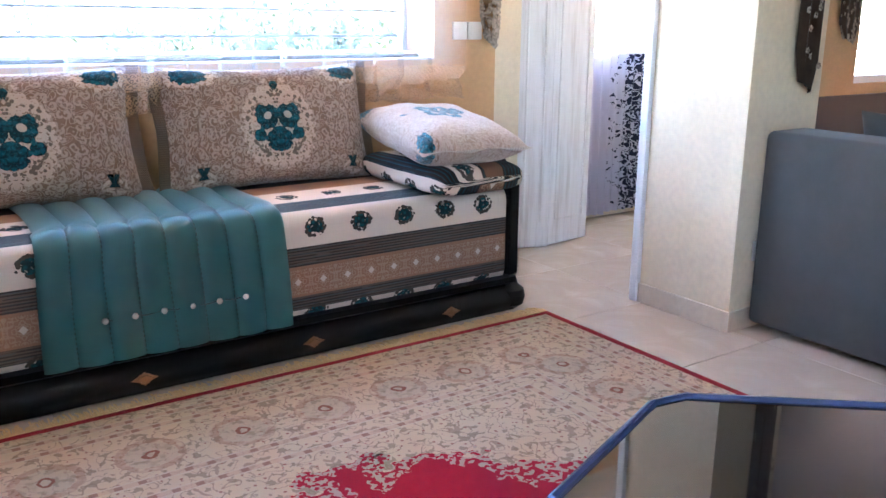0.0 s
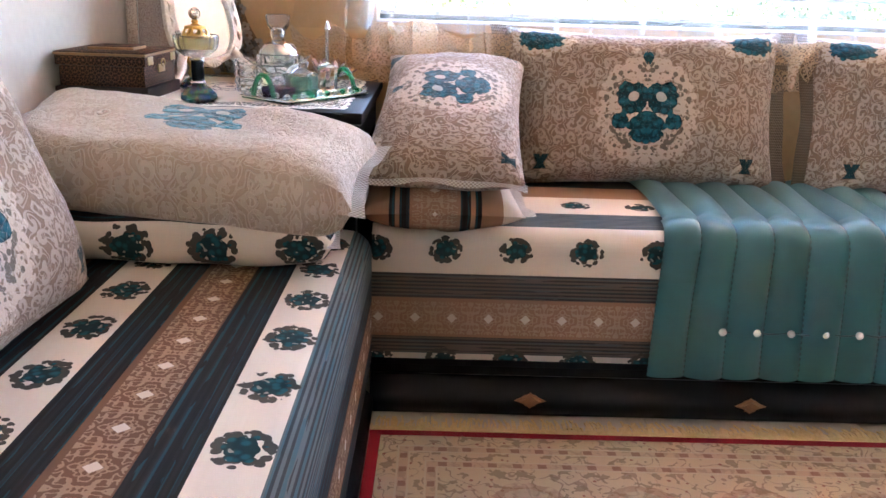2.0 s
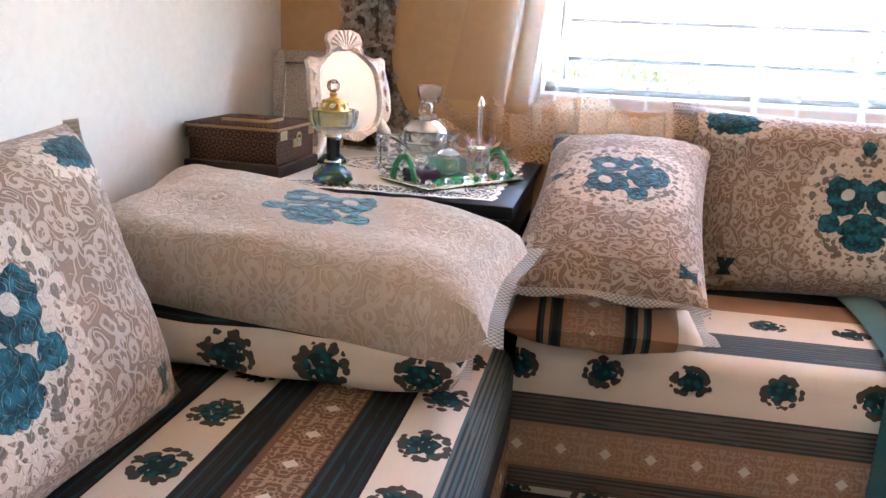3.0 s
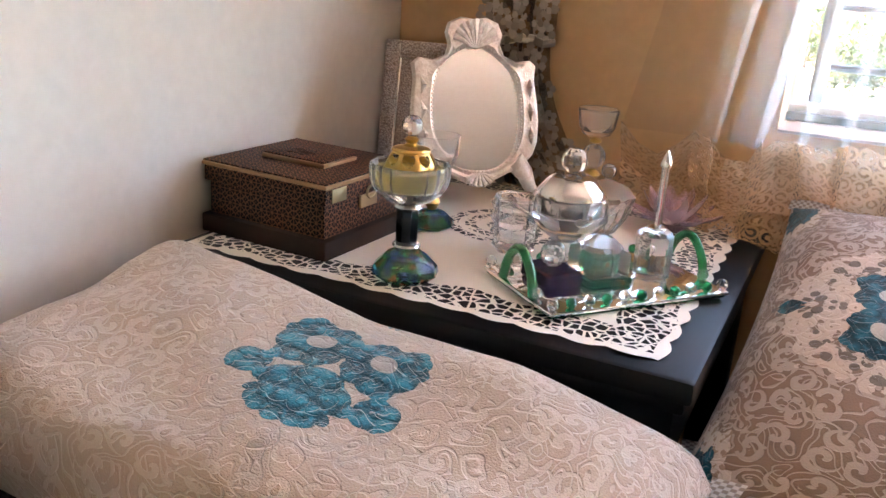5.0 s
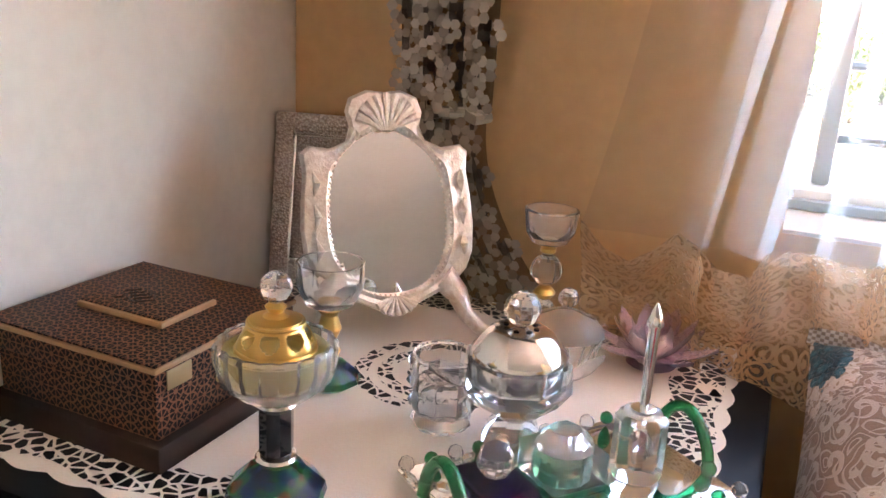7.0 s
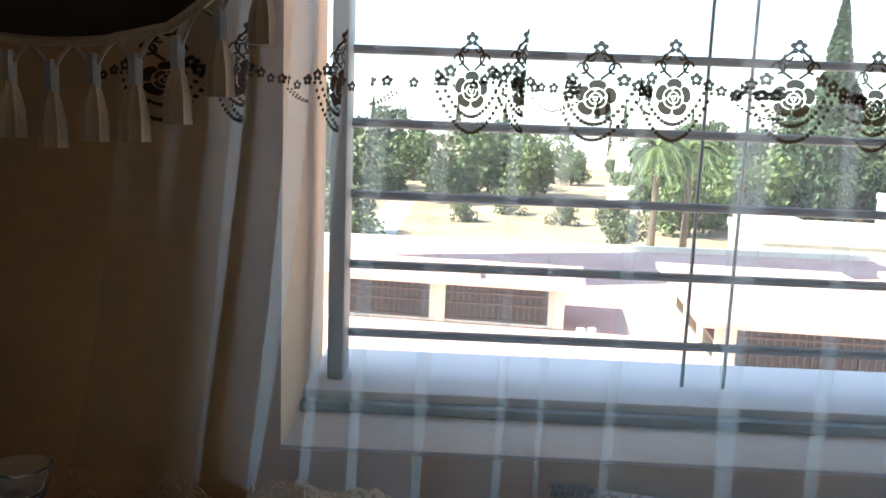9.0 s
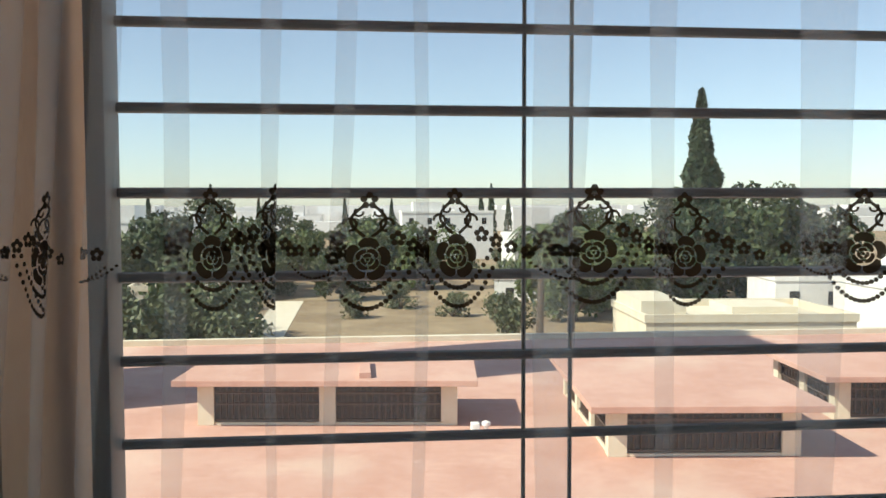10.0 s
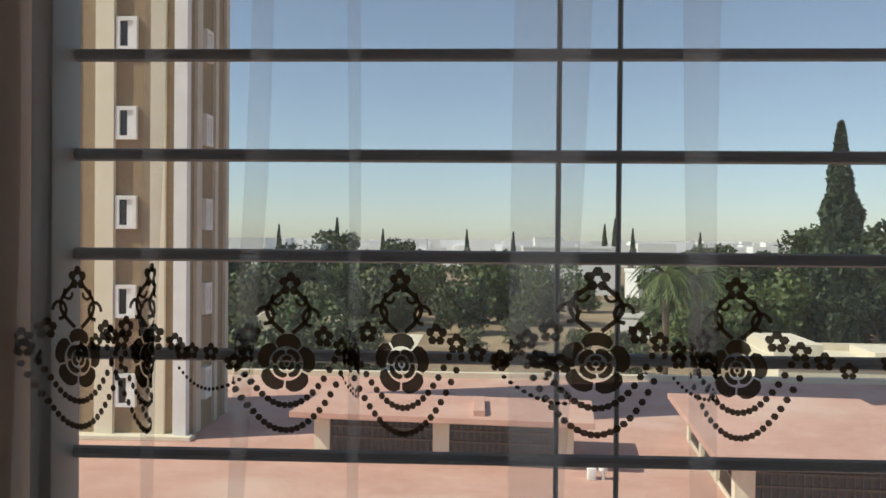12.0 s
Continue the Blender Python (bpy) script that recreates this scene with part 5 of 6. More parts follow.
def rose(s, z):
    bm = bmesh.new()
    for count, r0, r1, gap, start in ((5, 0.0125, 0.0215, 0.10, 0.94), (4, 0.0070, 0.0112, 0.16, 0.2), (3, 0.0028, 0.0058, 0.28, 0.7)):
        for k in range(count):
            a0 = 6.2832 * k / count + start
            span = 6.2832 / count - gap
            low, high = [], []
            for i in range(7):
                t = i / 6
                bulge = math.sin(math.pi * t) ** 0.5
                rr = r0 + (r1 - r0) * (0.55 + 0.45 * bulge)
                a = a0 + span * t
                low.append(bm.verts.new(on_cloth(s + r0 * math.cos(a), z + r0 * math.sin(a))))
                high.append(bm.verts.new(on_cloth(s + rr * math.cos(a), z + rr * math.sin(a))))
            for i in range(6):
                bm.faces.new((low[i], high[i], high[i + 1], low[i + 1]))
    tagged(part("rose", bm, thread, curtain, "brown embroidered rose"), kind="stuff")
    bm = bmesh.new()
    blob(bm, s, z, 0.0014)
    for m in (1, -1):
        ribbon(bm, [(s + m * (0.003 + 0.013 * math.sin(k * 0.3)), z + 0.022 + 0.0030 * k) for k in range(11)], 0.0030)
        ribbon(bm, [(s + m * (0.017 + 0.0062 * math.cos(k * 0.6)), z + 0.034 + 0.0062 * math.sin(k * 0.6)) for k in range(9)], 0.0028)
        ribbon(bm, [(s + m * (0.009 + 0.004 * math.cos(3 + k * 0.6)), z + 0.046 + 0.004 * math.sin(3 + k * 0.6)) for k in range(8)], 0.0022)
        for i in range(4):
            daisy(bm, s + m * (0.027 + 0.0145 * i), z + 0.021 - 0.006 * i, 0.0078 - 0.0006 * i)
    daisy(bm, s, z + 0.057, 0.0085)
    for depth, half, n in ((0.036, 0.036, 18), (0.054, 0.045, 23)):
        for k in range(n + 1):
            a = -1 + 2 * k / n
            blob(bm, s + a * half, z + 0.010 - depth * (1 - a * a) - 0.004, 0.0026, 6)
    tagged(part("chain", bm, thread, curtain), kind="stuff")


def daisy(bm, s, z, r):
    for k in range(5):
        a = 6.2832 * k / 5 + 0.3
        blob(bm, s + r * 0.62 * math.cos(a), z + r * 0.62 * math.sin(a), r * 0.42, 6)


def length_at(x):
    """Length along the cloth where it first reaches x."""
    for k, p in enumerate(line):
        if p[0] >= x:
            return run[k]
    return run[-1]


ROSE_Z = 1.517
roses = [length_at(v) for v in (0.70, 0.79, 0.90, 1.02, 1.10, 1.165, 1.26, 1.385, 1.48, 1.66)]
s = roses[-1] + 0.15
while s < run[-1] - 0.1:
    roses.append(s)
    s += 0.148
for k, s in enumerate(roses):
    rose(s, ROSE_Z + 0.004 * math.sin(k * 2.1))
bm = bmesh.new()
for a, b in zip(roses, roses[1:]):
    if b - a > 0.1:
        for i in range(3):
            q = a + (b - a) * (0.36 + 0.14 * i)
            daisy(bm, q, ROSE_Z + 0.006, 0.0065)
        for k in range(17):
            t = -1 + k / 8
            blob(bm, (a + b) / 2 + t * 0.026, ROSE_Z - 0.006 - 0.014 * (1 - t * t), 0.0015, 5)
tagged(part("garland", bm, thread, curtain), kind="stuff")

# ---------------------------------------------------------------- heavy drape with tassels
net_cloth = cloth_mat("brown_net", (0.10, 0.075, 0.05), 0.62)
drape_brown = Mat("drape_velvet", 0.9, Sheen_Weight=0.2)
_c = drape_brown.coord()
drape_brown.set("Base Color", drape_brown.mix(drape_brown.noise(_c, 30.0, 3), (0.035, 0.02, 0.012), (0.075, 0.045, 0.028)))
petal_cloth = Mat("petal_cloth", 0.85)
petal_cloth.set("Base Color", petal_cloth.mix(petal_cloth.island(), (0.24, 0.195, 0.145), (0.46, 0.395, 0.32)))
tassel_beige = Mat("tassel_thread", 0.85)
_c = tassel_beige.coord()
_x, _y, _z = tassel_beige.xyz(_c)
tassel_beige.set("Base Color", tassel_beige.mix(tassel_beige.noise(tassel_beige.join(_x * 400.0, _y * 400.0, _z * 8.0), 1.0, 2), (0.36, 0.26, 0.16), (0.60, 0.47, 0.32)))
silver_bead = Mat("dull_silver", 0.35, 1.0, (0.42, 0.40, 0.37))


def net_middle(z):
    """Middle and half width of the gathered net drape at a height."""
    if z > 1.13:
        return 0.285 - 0.02 * (z - 1.13), 0.075 + 0.03 * (z - 1.13)
    t = (1.13 - z) / 0.28
    return 0.285 + 0.10 * t * t, 0.068 + 0.045 * t * t


def net_at(a, z):
    mid, half = net_middle(z)
    x = mid + (2 * a - 1) * half
    return Vector((x, 2.968 - 0.026 * math.cos((2 * a - 1) * 1.4) + 0.013 * math.sin(a * 24 + z * 1.5), z))


net = thing("side_drape", "gathered brown net drape with cloth flowers beside the window", "curtain")
part("net", sheet(lambda a, b: net_at(a, 0.853 + (2.5 - 0.853) * b), 40, 60), net_cloth, net)
bm = bmesh.new()
rnd = random.Random(8)
for j in range(62):
    for i in range(6):
        a, z = (i + 0.5 + 0.25 * rnd.uniform(-1, 1) + 0.5 * (j % 2)) / 6.3, 0.865 + j * 0.0265
        p = net_at(min(a, 1), z) + Vector((0, -0.006, 0))
        r = 0.0185 * rnd.uniform(0.85, 1.15)
        base = rnd.random() * 6
        for k in range(5):
            t = base + k * 1.2566
            c = p + Vector((math.cos(t) * r * 0.62, -0.003, math.sin(t) * r * 0.62))
            ring = [bm.verts.new(c + Vector((math.cos(q * 1.047) * r * 0.46, rnd.uniform(-0.002, 0.002), math.sin(q * 1.047) * r * 0.46))) for q in range(6)]
            bm.faces.new(ring)
tagged(part("cloth_flower", bm, petal_cloth, net, "pale cut-out cloth flowers"), kind="stuff")
part("tieback", tube([net_at(a / 12, 1.142) + Vector((0, -0.010, 0.004 * math.sin(a))) for a in range(13)], 0.009, 8), petal_cloth, net, "pale cloth tieback")


def swag_edge(x):
    """Height of the swag's lower edge."""
    if x < 0.70:
        return 1.555 + 0.05 * ((x - 0.58) / 0.2) ** 2
    return 1.57 + 0.55 * (x - 0.70) + 3.2 * (x - 0.70) ** 2


swag = thing("valance", "dark brown swag with cord loops and beige tassels", "curtain")
part("swag", sheet(lambda a, b: Vector((0.16 + 0.78 * a, 2.82 + 0.018 * math.sin(a * 9 + b * 5), swag_edge(0.16 + 0.78 * a) + (2.55 - swag_edge(0.16 + 0.78 * a)) * b)), 50, 24, thick=0.004), drape_brown, swag)
part("cord", tube([(0.16 + 0.0156 * k, 2.812, swag_edge(0.16 + 0.0156 * k) - 0.004) for k in range(51)], 0.006, 6), tassel_beige, swag, "twisted beige cord")
tassel_bm = lathe([(0.0, 0.0), (0.0145, 0.0), (0.0135, 0.03), (0.009, 0.05), (0.0065, 0.058), (0.0065, 0.062), (0.0, 0.064)], 14, lobes=7, depth=0.12)
cap_bm = lathe([(0.0, 0.060), (0.0072, 0.060), (0.0072, 0.088), (0.004, 0.094), (0.0, 0.095)], 10, lobes=5, depth=0.1)
skirt_ob = part("tassel", tassel_bm, tassel_beige, swag, "beige thread tassel")
cap_ob = part("bead", cap_bm, silver_bead, skirt_ob, "dull silver cap")
places = [0.44 + 0.046 * k for k in range(10)]
for k, x in enumerate(places):
    z = swag_edge(x) - 0.112 - 0.006 * (k % 2)
    if k == 0:
        skirt_ob.location = (x, 2.812, z)
    else:
        o = share(skirt_ob, Matrix.Translation((x, 2.812, z)), swag)
        share(cap_ob, Matrix.Identity(4), o)
    if k < 9:
        pts = []
        for i in range(9):
            q = i / 8
            xx = x + 0.046 * q
            pts.append((xx, 2.811, swag_edge(xx) - 0.008 - 0.03 * abs(1 - 2 * q) ** 1.5))
        part("loop", tube(pts, 0.0028, 5), tassel_beige, swag)
bm = bmesh.new()
for k in range(46):
    x = 0.17 + 0.0028 * k
    tube([(x, 2.86, 1.56), (x + 0.001, 2.858, 1.50), (x + 0.003 * math.sin(k), 2.86, 1.435)], 0.0016, 4, bm)
tagged(part("fringe", bm, tassel_beige, swag, "long beige fringe"), kind="stuff")

# ---------------------------------------------------------------- lace cloth on the corner table
def lace_cloth():
    m = Mat("linen_lace", 0.85)
    x, y, z = m.xyz(m.coord())
    mx, my, hx, hy = 0.395, 2.65, 0.365, 0.345
    edge = ((x - mx).abs() * -1.0 + hx).least((y - my).abs() * -1.0 + hy)
    c = m.join(x, y)
    wave = (((x + y) * 48.0).sin() + ((x - y) * 41.0).sin()) * 0.006
    net = m.cells(c, 66.0, "DISTANCE_TO_EDGE") < 0.10
    inner = edge + wave
    disc = ((x - 0.40) * (x - 0.40) + (y - 2.70) * (y - 2.70)).root()
    hole_zone = (inner < 0.075).most((disc < 0.105) * (disc > 0.055)).most((disc < 0.035))
    hole_zone = hole_zone * (((disc - 0.08).abs() < 0.006).inv())
    trim_line = ((inner - 0.078).abs() < 0.006).most((edge + wave * 0.5) < 0.008)
    solid = hole_zone.inv().most(net).most(trim_line)
    n = m.noise(c, 300.0, 2)
    m.set("Base Color", m.mix(n, (0.90, 0.82, 0.71), (0.95, 0.91, 0.83)))
    m.bump(n, 0.3, 0.001)
    return m.holes(solid)


doily = thing("tablecloth", "cream linen cloth with a cutwork lace border on the corner table", "tablecloth")
linen = lace_cloth()


def scallop(a, b):
    x = 0.03 + 0.73 * a
    y = 2.302 + 0.69 * b
    if b < 0.001:
        y -= 0.008 * abs(math.sin(a * 38))
    if a > 0.999:
        x += 0.008 * abs(math.sin(b * 36))
    lift = 0.004 * max(0, noise.noise(Vector((a * 9, b * 9, 2)))) * (1 if b < 0.1 or a > 0.9 else 0.2)
    return Vector((x, y, 0.8395 + lift))


part("linen", sheet(scallop, 90, 80), linen, doily)
TT = 0.8415


# ---------------------------------------------------------------- carved wooden box
def fretwork():
    m = Mat("carved_wood", 0.6, Specular_IOR_Level=0.2)
    c = m.coord()
    x, y, z = m.xyz(c)
    g = m.noise(m.join(x * 40.0, y * 40.0, z * 40.0), 3.0, 4)
    nz = m.xyz(S(m.t, m.t.nodes.new("ShaderNodeNewGeometry").outputs["Normal"]))[2].abs() > 0.5
    u = x + y * nz.inv()
    v = z + (y - z) * nz
    cu, cv = u.mod(0.021) - 0.0105, v.mod(0.0215) - 0.01075
    r = (cu * cu + cv * cv).root()
    ray = (cv.m("ARCTAN2", cu) * 4.0).sin().abs()
    holes = ((r > 0.0030) * (r < 0.0098) * (ray > 0.42)).most((r > 0.0118) * (r < 0.0142))
    m.set("Base Color", m.mix(holes, m.mix(g, (0.13, 0.055, 0.028), (0.23, 0.105, 0.055)), (0.010, 0.006, 0.004)))
    return m.bump(holes.inv(), 0.8, 0.004)


carved = fretwork()
plain_brown = Mat("brown_wood", 0.6, Specular_IOR_Level=0.2)
_c = plain_brown.coord()
plain_brown.set("Base Color", plain_brown.mix(plain_brown.noise(_c, 30.0, 4), (0.028, 0.016, 0.011), (0.055, 0.031, 0.02)))
edge_wood = Mat("light_edge_wood", 0.5)
_c = edge_wood.coord()
edge_wood.set("Base Color", edge_wood.mix(edge_wood.noise(_c, 40.0, 4), (0.26, 0.14, 0.06), (0.42, 0.25, 0.12)))
brass_old = Mat("old_brass", 0.38, 1.0, (0.45, 0.34, 0.19))
casket = thing("wooden_box", "brown carved wooden box with pale edged lid and brass clasp", "box", Matrix.Translation((0.14, 2.468, TT)) @ Matrix.Rotation(radians(-3), 4, "Z"))
part("plinth", box((-0.122, -0.118, 0), (0.122, 0.118, 0.030), 0.003), plain_brown, casket)
part("body", box((-0.112, -0.108, 0.0305), (0.112, 0.108, 0.082), 0.002), carved, casket, "fretwork sides")
lid = part("lid", box((-0.118, -0.114, 0.0835), (0.118, 0.114, 0.108), 0.002), carved, casket, "fretwork lid")
part("edging", box((-0.121, -0.117, 0.1085), (0.121, 0.117, 0.1145), 0.002), edge_wood, lid, "pale wooden edge")
part("lid_top", box((-0.119, -0.115, 0.115), (0.119, 0.115, 0.1175), 0.0008), carved, lid)
part("plaque_edge", box((-0.062, -0.044, 0.118), (0.062, 0.044, 0.125), 0.002), edge_wood, lid)
plaque = part("plaque", box((-0.059, -0.041, 0.1253), (0.059, 0.041, 0.1275), 0.001), carved, lid)
bm = bmesh.new()
for k in range(5):
    tube([(-0.03 + 0.009 * k + 0.006 * math.sin(i * 1.3 + k), -0.02 + i * 0.006, 0.128) for i in range(7)], 0.0011, 5, bm)
part("carved_script", bm, plain_brown, plaque)
clasp = part("clasp", box((0.1135, -0.022, 0.062), (0.118, 0.022, 0.082), 0.001), brass_old, casket, "brass clasp plate")
part("clasp_ring", tube([(0.1215, 0.012 * math.cos(k * 0.524), 0.086 + 0.010 * math.sin(k * 0.524)) for k in range(12)], 0.002, 6, closed=True), brass_old, casket)
for y in (-0.10, 0.06):
    part("hinge_strap", box((0.1188, y, 0.086), (0.1205, y + 0.035, 0.107), 0.0006), brass_old, casket, "brass corner strap")


# ---------------------------------------------------------------- crystal
def rainbow(name, a, b, c):
    m = Mat(name, 0.03, Transmission_Weight=0.85, IOR=1.4)
    x, y, z = m.xyz(m.coord())
    n = m.noise(m.join(x, y, z), 62.0, 0.0)
    return m.set("Base Color", m.mix(n.step(0.64, 0.72), m.mix(n.step(0.42, 0.56), a, b), c))


base_crystal = rainbow("rainbow_crystal", (0.02, 0.08, 0.35), (0.04, 0.35, 0.12), (0.55, 0.10, 0.03))
teal_crystal = rainbow("green_orange_crystal", (0.05, 0.42, 0.30), (0.10, 0.5, 0.35), (0.7, 0.25, 0.04))
purple_crystal = rainbow("purple_crystal", (0.03, 0.02, 0.12), (0.07, 0.03, 0.16), (0.16, 0.02, 0.05))
amber = Mat("amber_liquid", 0.1, color=(0.74, 0.62, 0.22), Transmission_Weight=0.65, IOR=1.33)
black_gloss = Mat("black_glass", 0.05, color=(0.006, 0.006, 0.008))


def faceted(profile, sides, turn=0.0):
    bm = lathe(profile, sides)
    bmesh.ops.rotate(bm, verts=bm.verts[:], cent=(0, 0, 0), matrix=Matrix.Rotation(turn, 3, "Z"))
    return bm


def ball(r, z, bm=None, at=(0, 0)):
    return lathe([(r * math.sin(math.pi * k / 8) + 1e-4, z - r * math.cos(math.pi * k / 8)) for k in range(9)], 9, bm, (at[0], at[1], 0))


def heart(x, y):
    return (x * x + y * y - 1) ** 3 - x * x * y ** 3


def crown(r, z0, z1):
    """A tapered gold crown with a row of heart-shaped openings and a beaded foot ring."""
    def fn(a, b):
        t = a * 6.2832
        rr = r * (1.0 - 0.30 * b ** 1.6) * (1 + 0.03 * (1 - b) * math.cos(8 * t))
        return Vector((rr * math.cos(t), rr * math.sin(t), z0 + (z1 - z0) * b + 0.002 * (1 - b) * math.cos(8 * t)))
    bm = sheet(fn, 128, 14)
    gone = []
    for f in bm.faces:
        c = f.calc_center_median()
        u = (math.atan2(c.y, c.x) / 6.2832 * 8) % 1.0 - 0.5
        w = (c.z - z0) / (z1 - z0) - 0.5
        if heart(u / 0.33, w / 0.31) < 0:
            gone.append(f)
    bmesh.ops.delete(bm, geom=gone, context="FACES")
    bmesh.ops.remove_doubles(bm, verts=bm.verts[:], dist=0.0002)
    bmesh.ops.solidify(bm, geom=bm.faces[:], thickness=0.0016)
    for rr, z in ((r * 1.02, z0), (r * 0.71, z1)):
        tube([(rr * math.cos(k * 0.2618), rr * math.sin(k * 0.2618), z) for k in range(24)], 0.0022, 6, bm, True)
    lathe([(r * 0.70, z1), (r * 0.68, z1 + 0.003), (r * 0.3, z1 + 0.006)], 24, bm)
    return bm


def perfume_lamp(label, x, y, k, liquid=True):
    t = thing("incense_burner", label, "burner", Matrix.Translation((x, y, TT)) @ Matrix.Scale(k, 4), group="crystal incense burners")
    part("foot", faceted([(0.040, 0), (0.052, 0.010), (0.050, 0.020), (0.030, 0.040), (0.018, 0.046), (0.017, 0.050)], 10), base_crystal, t, "blue, green and red faceted foot", False)
    part("collar", lathe([(0.020, 0.0502), (0.022, 0.053), (0.020, 0.056), (0.016, 0.057)], 18), steel, t)
    part("stem", faceted([(0.0165, 0.0572), (0.0175, 0.060), (0.0175, 0.108), (0.0165, 0.111)], 8), black_gloss, t, "black octagonal stem", False)
    part("collar", lathe([(0.018, 0.1112), (0.022, 0.114), (0.020, 0.118), (0.012, 0.119)], 18), steel, t)
    part("bowl", lathe([(0.012, 0.1195), (0.034, 0.124), (0.053, 0.140), (0.059, 0.158), (0.060, 0.176), (0.057, 0.180), (0.053, 0.180), (0.053, 0.160), (0.045, 0.144), (0.02, 0.134), (0.004, 0.133)], 40, lobes=20, depth=0.025), glass, t, "fluted clear glass bowl")
    if liquid:
        part("lining", lathe([(0.004, 0.1345), (0.02, 0.136), (0.044, 0.146), (0.052, 0.162), (0.052, 0.172), (0.004, 0.172)], 24), amber, t, "yellow-green lining")
    part("cover", crown(0.038, 0.1735, 0.200), gold, t, "gold crown pierced with hearts")
    part("finial_seat", lathe([(0.013, 0.206), (0.007, 0.210), (0.011, 0.216), (0.006, 0.220)], 14), gold, t)
    part("finial", ball(0.016, 0.2355), glass, t, "crystal ball finial", False)
    return t


perfume_lamp("crystal incense burner with gold cover and black stem", 0.380, 2.362, 0.93)
second = thing("candle_holder", "small crystal candle cup on a rainbow foot behind the burner", "candle holder", Matrix.Translation((0.297, 2.605, TT)))
part("foot", faceted([(0.030, 0), (0.040, 0.007), (0.038, 0.014), (0.022, 0.028), (0.010, 0.032)], 10), base_crystal, second, smooth=False)
part("stem", lathe([(0.008, 0.0322), (0.014, 0.045), (0.008, 0.058), (0.015, 0.075), (0.010, 0.092), (0.016, 0.1)], 16), gold, second)
part("cup", lathe([(0.012, 0.1005), (0.030, 0.108), (0.040, 0.128), (0.041, 0.160), (0.038, 0.160), (0.036, 0.13), (0.024, 0.114), (0.004, 0.112)], 32, lobes=12, depth=0.03), glass, second)
goblet = thing("candle_holder", "crystal goblet-shaped candle holder with gold beads", "candle holder", Matrix.Translation((0.495, 2.862, TT)))
part("foot", faceted([(0.032, 0), (0.036, 0.006), (0.020, 0.022), (0.008, 0.026)], 10), glass, goblet, smooth=False)
part("stem", ball(0.020, 0.048), glass, goblet, smooth=False)
part("bead", lathe([(0.006, 0.0684), (0.012, 0.072), (0.016, 0.078), (0.012, 0.084), (0.006, 0.088)], 14), gold, goblet)
part("stem", ball(0.023, 0.1115), glass, goblet, smooth=False)
part("bead", lathe([(0.006, 0.135), (0.011, 0.138), (0.011, 0.143), (0.006, 0.146)], 14), gold, goblet)
part("cup", lathe([(0.008, 0.1465), (0.024, 0.152), (0.034, 0.168), (0.038, 0.198), (0.034, 0.200), (0.030, 0.172), (0.018, 0.160), (0.003, 0.159)], 30, lobes=10, depth=0.03), glass, goblet)
candy = thing("candy_jar", "small cut-crystal candy jar with lid", "jar", Matrix.Translation((0.550, 2.775, TT)))
part("jar", lathe([(0.022, 0), (0.024, 0.004), (0.040, 0.030), (0.048, 0.060), (0.044, 0.060), (0.034, 0.030), (0.018, 0.010), (0.003, 0.009)], 32, lobes=16, depth=0.045), glass, candy)
jar_lid = part("lid", lathe([(0.050, 0.0605), (0.050, 0.065), (0.036, 0.082), (0.012, 0.092), (0.007, 0.094)], 32, lobes=16, depth=0.04), glass, candy)
part("knob", ball(0.0135, 0.1082), glass, jar_lid, smooth=False)


def petal_mesh(length, width, lift, curl):
    def fn(a, b):
        w = width * math.sin(math.pi * min(1, b * 0.92 + 0.08)) ** 0.8 * (1 - 0.15 * b)
        x = 0.012 + length * b * math.cos(lift + curl * b)
        z = 0.006 + length * b * math.sin(lift + curl * b)
        return Vector((x, (a - 0.5) * w, z + 0.006 * (2 * a - 1) ** 2))
    return sheet(fn, 6, 8, thick=0.004)


lotus = thing("lotus_candle_holder", "pink crystal lotus flower candle holder", "candle holder", Matrix.Translation((0.652, 2.868, TT)))
part("foot", lathe([(0.030, 0), (0.034, 0.003), (0.026, 0.008), (0.012, 0.010)], 20), glass_pink, lotus)
for n, length, width, lift, curl, off in ((8, 0.078, 0.036, 0.08, 0.25, 0.0), (8, 0.070, 0.034, 0.62, 0.25, 0.39), (6, 0.058, 0.030, 1.05, 0.15, 0.2)):
    first = part("petal", petal_mesh(length, width, lift, curl), glass_pink, lotus)
    first.matrix_basis = Matrix.Translation((0, 0, 0.005)) @ Matrix.Rotation(off, 4, "Z")
    for k in range(1, n):
        share(first, Matrix.Translation((0, 0, 0.005)) @ Matrix.Rotation(off + 6.2832 * k / n, 4, "Z"))
knobby = thing("crystal_jar", "knobbly cut-crystal jar on the lace cloth", "jar", Matrix.Translation((0.462, 2.575, TT)))
part("jar", lathe([(0.028, 0), (0.034, 0.008), (0.030, 0.018), (0.038, 0.030), (0.032, 0.042), (0.040, 0.054), (0.034, 0.066), (0.040, 0.078), (0.036, 0.086), (0.033, 0.086), (0.031, 0.02), (0.003, 0.012)], 36, lobes=9, depth=0.06), glass, knobby)
part("rim", tube([(0.0345 * math.cos(k * 0.2618), 0.0345 * math.sin(k * 0.2618), 0.0885) for k in range(24)], 0.0022, 6, closed=True), glass, knobby, "clear crystal rim")
burner = thing("incense_burner", "faceted crystal burner with a steel dome and crystal ball", "burner", Matrix.Translation((0.548, 2.572, TT)), group="crystal incense burners")
part("foot", faceted([(0.030, 0), (0.036, 0.004), (0.030, 0.024), (0.020, 0.036)], 8), glass, burner, smooth=False)
